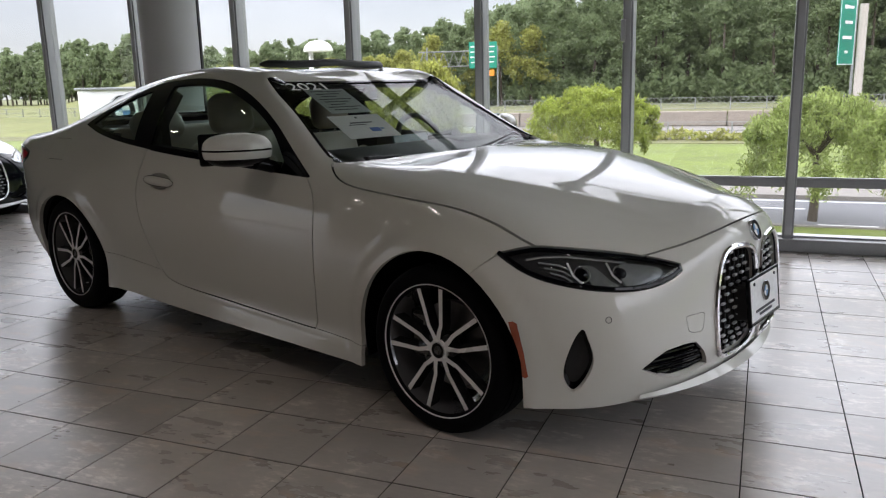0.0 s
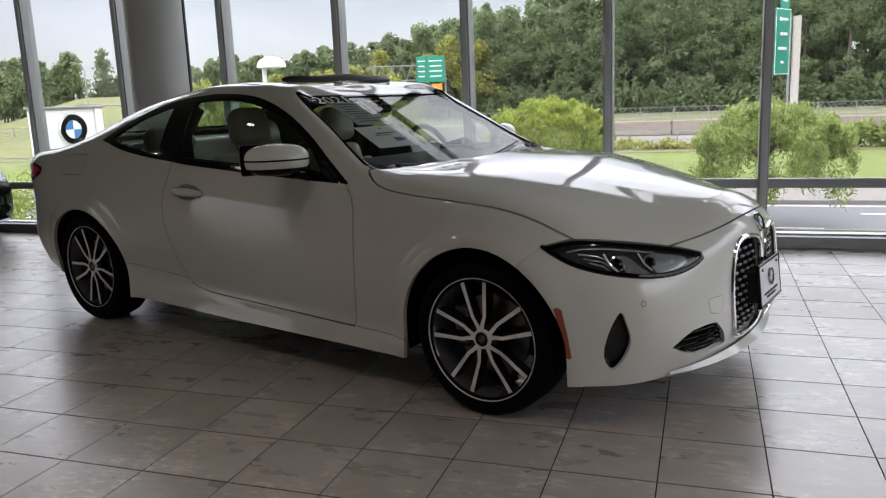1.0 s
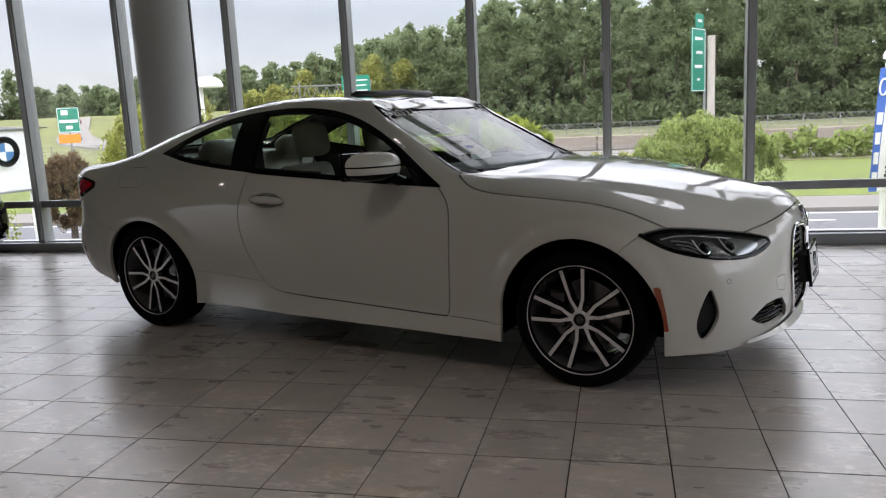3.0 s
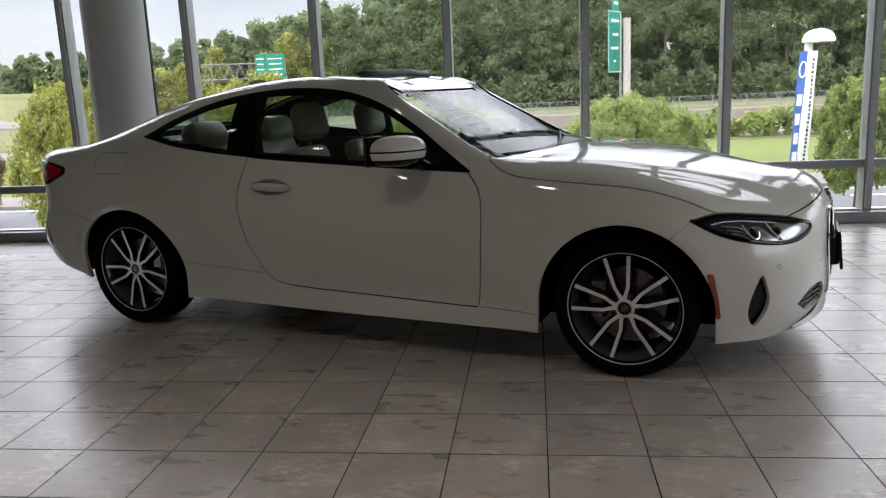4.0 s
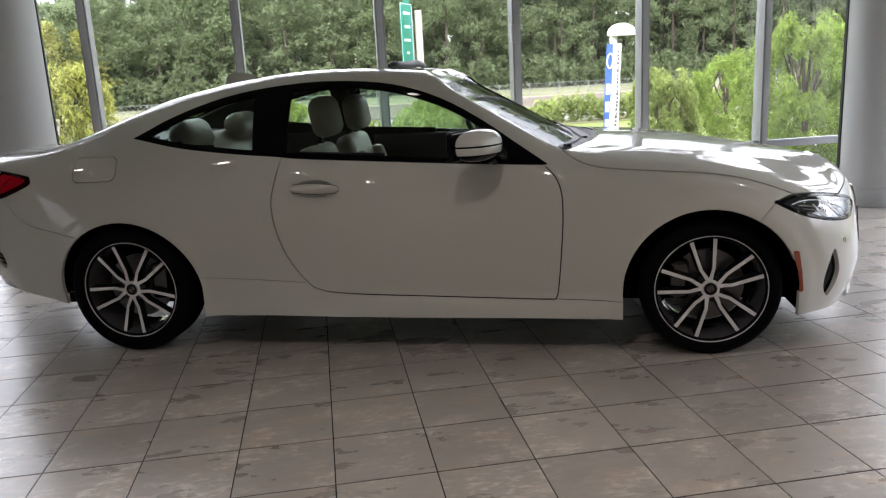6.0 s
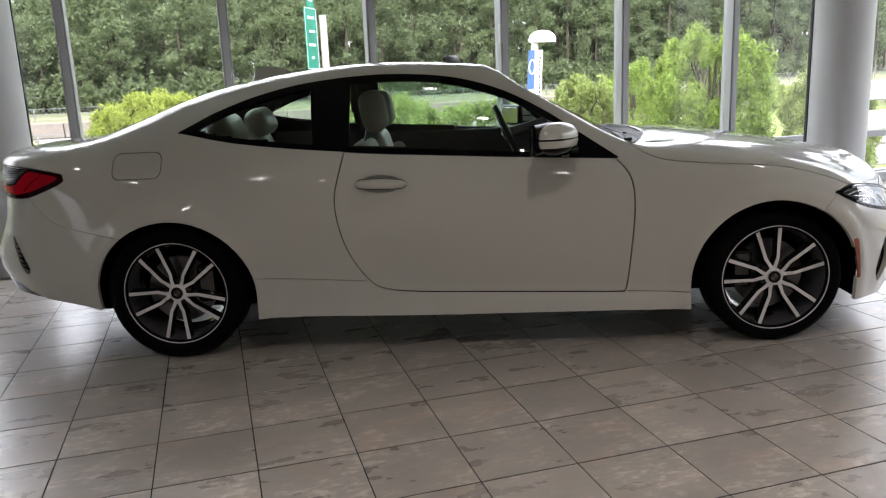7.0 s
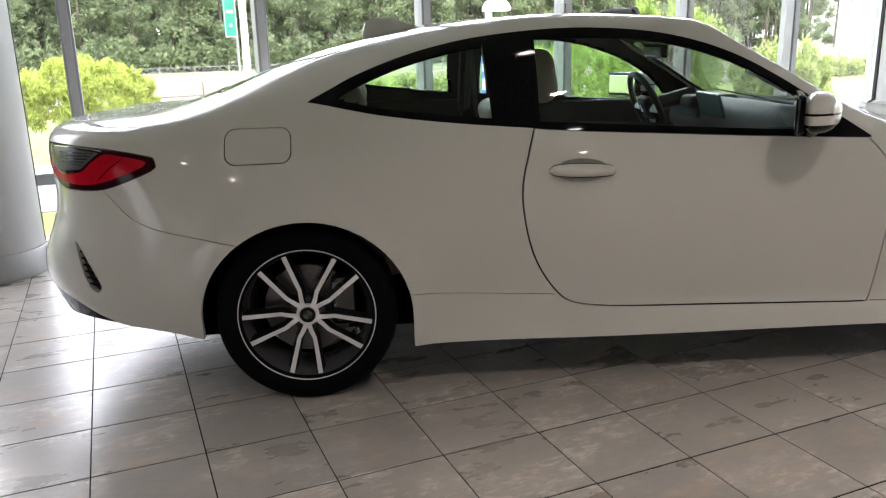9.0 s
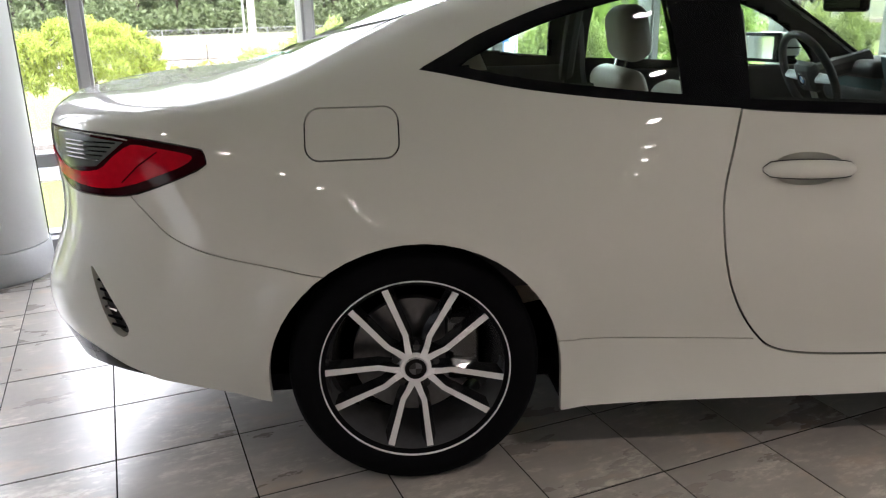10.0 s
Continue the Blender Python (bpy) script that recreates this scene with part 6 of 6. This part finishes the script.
# door mirrors: white cap, black lower shell and arm
for s in (-1, 1):
    mir = new("door_mirror")
    mir.empty_display_size = 0.05
    mir.parent = car
    mir.matrix_basis = pose(.415, s * .965, 1.014, 0, 0, 0) @ Matrix.Diagonal((1, s, 1, 1))
    def shell(z0, z1, grow, rows=10, cols=28):
        bm = bmesh.new()
        rings = []
        for i in range(rows + 1):
            z = z0 + (z1 - z0) * i / rows
            zz = (z + .005) / .072
            k = max(1 - abs(zz) ** 2.6, 0.02) ** .5
            ring = []
            for j in range(cols):
                a = 2 * math.pi * j / cols
                c, q = math.cos(a), math.sin(a)
                rx = (.095 - .05 * max(0, -q) if c > 0 else .050) * k * grow
                ry = .128 * k ** .7 * grow
                e = 0.72
                x = rx * math.copysign(abs(c) ** e, c)
                y = ry * math.copysign(abs(q) ** e, q)
                ring.append(bm.verts.new((x - .066 * (y / .13) - .012, y * .95, z)))
            rings.append(ring)
        for a, b in zip(rings, rings[1:]):
            for j in range(cols):
                bm.faces.new((a[j], a[(j + 1) % cols], b[(j + 1) % cols], b[j]))
        bm.faces.new(rings[0][::-1])
        bm.faces.new(rings[-1])
        bmesh.ops.recalc_face_normals(bm, faces=bm.faces[:])
        return bm
    part("upper_cap", shell(.000, .066, 1.0), PAINT, mir, "white mirror cap", True)
    part("lower_cap", shell(-.040, -.008, 1.0), PAINT, mir, "white mirror cap", True)
    part("turn_signal", shell(-.008, .000, .97, 2), BLACK_GLOSS, mir, "dark signal strip", True)
    part("black_shell", shell(-.074, -.040, 1.0), BLACK_GLOSS, mir, "black lower shell", True)
    part("mirror_frame", box((.030, .246, .136), (-.076, .0, -.004), .012, 3, pose(0, 0, 0, 0, 0, 27)), BLACK_GLOSS, mir)
    part("mirror_glass", box((.004, .206, .102), (-.092, .0, -.004), .001, 1, pose(0, 0, 0, 0, 0, 27)), CHROME, mir, "mirror glass")
    part("arm", tube([(.03, -.06, -.062), (.045, -.12, -.082), (.05, -.17, -.098)], [.03, .028, .03], 10), BLACK_GLOSS, mir, smooth=True)

# plate, badge and small fittings on the nose
plate = part("number_plate", box((.305, .008, .155), (0, 0, 0), .003), STICKER, car, "white dealer plate in a dark frame", at=pose(2.292, -.025, .458, -6, 0, 90))
bm = bmesh.new()
for sx in (-1, 1):
    box((.012, .014, .175), (sx * .156, 0.001, 0), .002, 1, bm=bm)
for sz in (-1, 1):
    box((.324, .014, .014), (0, 0.001, sz * .083), .002, 1, bm=bm)
part("plate_frame", bm, BLACK_GLOSS, plate, "dark plate frame")
part("plate_bracket", box((.25, .07, .13), (0, .043, -.01), .01), BLACK_MATT, plate)
roundel(plate, pose(0, -.0065, .018), .036)
for bx, bz, bw in ((0, -.042, .20), (0, -.058, .13)):
    part("lettering_bar", box((bw, .003, .009), (bx, -.0052, bz)), INK, plate)
for sx in (-1, 1):
    part("screw", capped([(.006, -.008), (.006, 0)], 10, "Y", (sx * .11, 0, .062)), INK, plate)
p, n = on_skin((-.003, .694), "front", .004)
p.y, n.y = 0, 0
badge = part("hood_badge", lathe([(.0005, 0), (.040, 0), (.042, -.003), (.042, .004), (.0005, .004)], 36), CHROME, car, "round nose badge", True, facing(p, n))
roundel(badge, pose(0, -.002, 0), .038)

# front lip under the bumper
bm = bmesh.new()
lip = [(y, .198) for y in np.linspace(-.64, 0, 40)]
up, low = [], []
for y, z in lip:
    q, nn = on_skin((y, .225), "front", .004)
    out = Vector((nn.x, nn.y, 0)).normalized()
    k = max(1 - (abs(y) / .62) ** 2, 0)
    up.append(q + Vector((0, 0, -.006)))
    low.append(Vector((q.x, q.y, .204 - .014 * k)) + out * (.002 + .024 * k))
ring = [(a, b, Vector((b.x, b.y, b.z - .010)) - Vector((.012, 0, 0)), Vector((a.x - .10, a.y * .95, b.z - .010))) for a, b in zip(up, low)]
full = ring + [tuple(Vector((v.x, -v.y, v.z)) for v in r) for r in ring[-2::-1]]
vr = [[bm.verts.new(v) for v in r] for r in full]
for a, b in zip(vr, vr[1:]):
    for k in range(3):
        bm.faces.new((a[k], a[k + 1], b[k + 1], b[k]))
bmesh.ops.recalc_face_normals(bm, faces=bm.faces[:])
part("front_lip", bm, PAINT, car, "white front splitter lip", True)

# roof: wind deflector of the open sunroof, antenna fin
pts = []
for y in np.linspace(-.44, .44, 25):
    q, nn = on_skin((-.035 - .06 * (abs(y) / .44) ** 4, -abs(y)), "top", .030 - .016 * (abs(y) / .44) ** 6)
    pts.append((q.x, y, q.z))
part("wind_deflector", tube(pts, [.006] + [.014] * 23 + [.006], 8, flat=1.7), BLACK_MATT, car, "black sunroof wind deflector", True)
part("sunroof_glass", box((.56, .80, .012), (-.34, 0, 1.322), .004, 2, pose(0, 0, 0, 0, 1, 0)), BLACK_GLOSS, car, "dark sliding sunroof glass")
bm = bmesh.new()
prof = [(-1.185, 0, .018), (-1.165, .055, .014), (-1.12, .062, .016), (-1.06, .052, .018), (-1.0, .028, .018), (-.955, .002, .006)]
rows = []
for x, h, w_ in prof:
    base = on_skin((x, -.001), "top", 0)[0].z - .004
    rows.append([bm.verts.new((x, -w_ * 1.6, base)), bm.verts.new((x, -w_ * .55, base + h * .8 + .003)), bm.verts.new((x, 0, base + h + .006)), bm.verts.new((x, w_ * .55, base + h * .8 + .003)), bm.verts.new((x, w_ * 1.6, base))])
for a, b in zip(rows, rows[1:]):
    for k in range(4):
        bm.faces.new((a[k], a[k + 1], b[k + 1], b[k]))
bm.faces.new(rows[0])
bmesh.ops.recalc_face_normals(bm, faces=bm.faces[:])
part("antenna_fin", bm, PAINT, car, "white roof antenna fin", True)

# wipers
for y0, y1, x0, x1 in ((.60, -.02, .725, .880), (-.04, -.60, .872, .785)):
    a = on_skin((x0, -abs(y0)), "top", .009)[0]
    b = on_skin((x1, -abs(y1)), "top", .009)[0]
    m_ = on_skin(((x0 + x1) / 2 + .015, -abs((y0 + y1) / 2)), "top", .011)[0]
    arm = part("wiper", tube([(a.x, y0, a.z), (m_.x, (y0 + y1) / 2, m_.z), (b.x, y1, b.z)], [.004, .006, .008], 6), BLACK_MATT, car, "black wiper", True)
    part("wiper_pivot", capped([(.012, -.01), (.012, .014)], 14, "Z", (b.x + .02, y1, b.z - .005)), BLACK_MATT, arm)


# windscreen papers and year sticker
def screen_card(name, cx, cy, w, h, material, label, turn=0.0, lift=-0.012):
    p, n = on_skin((cx, cy), "top", lift)
    m = facing(p, n) @ pose(0, 0, 0, 0, turn, 0)
    return part(name, box((w, .002, h)), material, car, label, at=m)


card = screen_card("price_sheet", .57, -.37, .30, .20, PAPER, "white printed sheet behind the windscreen", 0)
for bx, bz, bw, bh, mt in ((0, .03, .13, .007, INK), (0.04, -.035, .055, .032, BLUE), (.0, .075, .012, .012, INK), (.085, -.03, .02, .01, SKYBLUE), (-.03, .012, .10, .004, INK)):
    part("print_bar", box((bw, .003, bh), (bx, -.001, bz)), mt, card)
card = screen_card("window_sticker", .36, -.34, .24, .24, PAPER_GREY, "grey-green window sticker seen through glass", 0, -0.010)
for k in range(8):
    part("print_bar", box((.19 - .05 * (k % 3), .003, .005), (-.01 * (k % 3), -.001, .095 - .026 * k)), INK, card)
cu = bpy.data.curves.new("year", "FONT")
cu.body, cu.size, cu.extrude, cu.align_x, cu.align_y = "2021", .098, .0008, "CENTER", "CENTER"
tmp = bpy.data.objects.new("year", cu)
scene.collection.objects.link(tmp)
me = bpy.data.meshes.new_from_object(tmp.evaluated_get(bpy.context.evaluated_depsgraph_get()))
bpy.data.objects.remove(tmp)
me.materials.append(STICKER)
year = new("year_sticker", me)
year.parent = car
p, n = on_skin((.245, -.42), "top", .004)
year.matrix_basis = facing(p, n) @ pose(0, 0, 0, 90, 0, 0) @ Matrix.Diagonal((1.25, 1, 1, 1))
year["label"] = "white year numerals stuck on the glass"


# ---- cabin ----
def cushion(size, at, bevel, material, name, parent, turn=None, label="", puff=0.0, dome=0.0):
    bm = box(size, (0, 0, 0), bevel, 4)
    if puff:
        for v in bm.verts:
            v.co.x += puff * (1 - (2 * v.co.y / size[1]) ** 2) * (1 if v.co.x > 0 else 0)
    for v in bm.verts:
        if v.co.z > 0:
            v.co.y *= 1 - dome * (2 * v.co.z / size[2]) ** 2
    m = Matrix.Translation(at) @ (turn if turn is not None else Matrix())
    bmesh.ops.transform(bm, matrix=m, verts=bm.verts)
    return part(name, bm, material, parent, label, True)


for y in (-.37, .37):
    seat = cushion((.52, .50, .16), (-.10, y, .40), .06, LEATHER, "front_seat", car, pose(0, 0, 0, 0, -8), "cream leather front seat")
    cushion((.13, .44, .60), (-.455, y, .70), .055, LEATHER, "backrest", seat, pose(0, 0, 0, 0, -18), puff=-.02)
    for s in (-1, 1):
        cushion((.17, .085, .46), (-.405, y + s * .205, .66), .04, LEATHER, "side_bolster", seat, pose(0, 0, 0, 0, -18))
    cushion((.12, .265, .215), (-.50 + (.025 if y < 0 else -.0), y, 1.135 if y < 0 else 1.115), .058, LEATHER, "headrest", seat, pose(0, 0, 0, 0, -10), puff=.012, dome=.22)
    for s in (-1, 1):
        part("headrest_post", tube([(-.53, y + s * .06, .95), (-.505, y + s * .06, 1.05)], .007, 8), CHROME, seat)
    bm = bmesh.new()
    for s in (-1, 1):
        tube([(-.375, y + s * .12, .46), (-.455, y + s * .13, .72), (-.515, y + s * .11, .94)], .0035, 5, bm)
    part("piping", bm, DARK, seat)
rear = cushion((.50, 1.22, .16), (-.98, 0, .47), .06, LEATHER, "rear_seat", car, pose(0, 0, 0, 0, -10), "cream leather rear bench")
cushion((.14, 1.22, .58), (-1.235, 0, .78), .06, LEATHER, "backrest", rear, pose(0, 0, 0, 0, -24))
for y in (-.36, .36):
    cushion((.13, .34, .17), (-1.25, y, 1.065), .055, LEATHER, "headrest", rear, pose(0, 0, 0, 0, -24), dome=.25)
cushion((.42, 1.10, .05), (-1.56, 0, 1.02), .015, CABIN, "parcel_shelf", car, pose(0, 0, 0, 0, 3))
dash = cushion((.50, 1.36, .20), (.74, 0, .86), .07, CABIN, "dashboard", car, pose(0, 0, 0, 0, 8), "black dashboard with a wide screen")
cushion((.26, .34, .07), (.56, .37, .955), .03, CABIN, "instrument_hood", dash)
part("instrument_screen", box((.02, .30, .11), (.475, .37, .925), .006, 2, pose(0, 0, 0, 0, -22)), SCREEN, dash, "dark instrument screen")
part("centre_screen", box((.015, .26, .12), (.47, .06, .955), .006, 2, pose(0, 0, 0, 0, -18)), SCREEN, dash, "dark centre screen")
for y in (-.56, -.14, .14, .60):
    part("air_vent", box((.02, .10, .028), (.505, y, .862), .006, 2), BLACK_GLOSS, dash)
cushion((1.10, .20, .20), (.05, 0, .48), .05, CABIN, "centre_console", car)
for s in (-1, 1):
    dp = part("door_panel", box((1.20, .035, .50), (.10, s * .795, .69), .015), CABIN, doors[s], "black inner door panel")
    part("armrest", box((.60, .07, .06), (.05, s * .765, .66), .02), LEATHER, doors[s], "cream leather armrest")
    cushion((.62, .04, .46), (-.96, s * .775, .74), .015, CABIN, "rear_side_panel", car)
    part("belt", tube([(-.60, s * .70, 1.18), (-.585, s * .70, .95), (-.52, s * .66, .55)], .022, 6, flat=.12), DARK, car)
    part("pillar_lining", tube([(-.64, s * .595, 1.255), (-.64, s * .69, 1.12), (-.64, s * .785, .92)], .05, 8, flat=.6), DARK, car)
sw = part("steering_wheel", box((.05, .15, .13), (0, 0, 0), .03), CABIN, car, "black leather steering wheel", at=pose(.27, .37, .925, 0, -24, 0))
bm = bmesh.new()
ringp = [(0, .183 * math.cos(a), .183 * math.sin(a)) for a in np.linspace(0, 2 * math.pi, 41)]
tube(ringp, .016, 10, bm)
part("wheel_rim", bm, CABIN, sw, smooth=True)
for a in (0, 180, 270):
    r = radians(a)
    part("wheel_spoke", tube([(0, .05 * math.cos(r), .05 * math.sin(r)), (0, .175 * math.cos(r), .175 * math.sin(r))], [.022, .016], 8, flat=.5), FRAME_LIGHT, sw)
roundel(sw, pose(-.028, 0, 0, 0, 0, -90), .026)
part("steering_column", tube([(.02, 0, 0), (.25, 0, -.04)], .04, 10), CABIN, sw)
rvm = part("rear_view_mirror", box((.035, .25, .065), (.165, 0, 1.215), .015, 3), BLACK_GLOSS, car, "black rear-view mirror")
part("mirror_stalk", tube([(.18, 0, 1.225), (.225, 0, 1.25)], .014, 8), BLACK_GLOSS, rvm)

# ---- a second car, whose nose just shows beyond the first ----
other = copy_thing(car, pose(-9.18, 5.2, 0, 0, 0, 0))
tagged(other, "white car with a black grille parked by the glass", "car")
for o in other.children_recursive:
    if o.name.startswith(("front_bumper", "front_lip", "tow_cap")):
        o.data = o.data.copy()
        o.data.materials[0] = BLACK_GLOSS if not o.name.startswith("front_lip") else FRAME_LIGHT
        o["label"] = "black lower bumper" if not o.name.startswith("front_lip") else "pale grey lower lip"

# ---- floor tiles, laid one by one ----
TX, TY, X_LINE, Y_LINE = 0.3485, 0.3485, -2.159, 1.791


def tile_bm(bm, cx, cy):
    hx, hy, c = TX / 2 - 0.0022, TY / 2 - 0.0034, 0.0003
    lo = [bm.verts.new((cx + sx * hx, cy + sy * hy, -0.008)) for sx, sy in ((-1, -1), (1, -1), (1, 1), (-1, 1))]
    md = [bm.verts.new((cx + sx * hx, cy + sy * hy, -c)) for sx, sy in ((-1, -1), (1, -1), (1, 1), (-1, 1))]
    hi = [bm.verts.new((cx + sx * (hx - c), cy + sy * (hy - c), 0)) for sx, sy in ((-1, -1), (1, -1), (1, 1), (-1, 1))]
    for a, b in ((lo, md), (md, hi)):
        for i in range(4):
            bm.faces.new((a[i], a[(i + 1) % 4], b[(i + 1) % 4], b[i]))
    bm.faces.new(hi)


bm = bmesh.new()
tile_bm(bm, 0, 0)
tile_me = bpy.data.meshes.new("tile")
bm.to_mesh(tile_me)
bm.free()
tile_me.materials.append(TILE)
rest_v, rest_f = [], []
unit = [tuple(v.co) for v in tile_me.vertices]
unit_f = [tuple(p.vertices) for p in tile_me.polygons]
count = 0
for i in range(int((ROOM_X0 - X_LINE) / TX), int((ROOM_X1 - X_LINE) / TX)):
    for j in range(int((ROOM_Y0 - Y_LINE) / TY), int((GLASS_Y - 0.1 - Y_LINE) / TY) + 1):
        cx, cy = X_LINE + (i + .5) * TX, Y_LINE + (j + .5) * TY
        if cy + TY / 2 > GLASS_Y - 0.09 + TY * .6:
            continue
        near = -5.4 < cx < 1.2 and 0.2 < cy < 3.6 and count < 300
        if near:
            o = new("tile", tile_me)
            o.parent = slab_floor
            o.matrix_basis = pose(cx, cy, 0)
            count += 1
        else:
            base = len(rest_v)
            rest_v.extend((v[0] + cx, v[1] + cy, v[2]) for v in unit)
            rest_f.extend(tuple(base + k for k in f) for f in unit_f)
rest = pymesh("outer_tiles", rest_v, rest_f, TILE, slab_floor)
tagged(rest, kind="stuff")
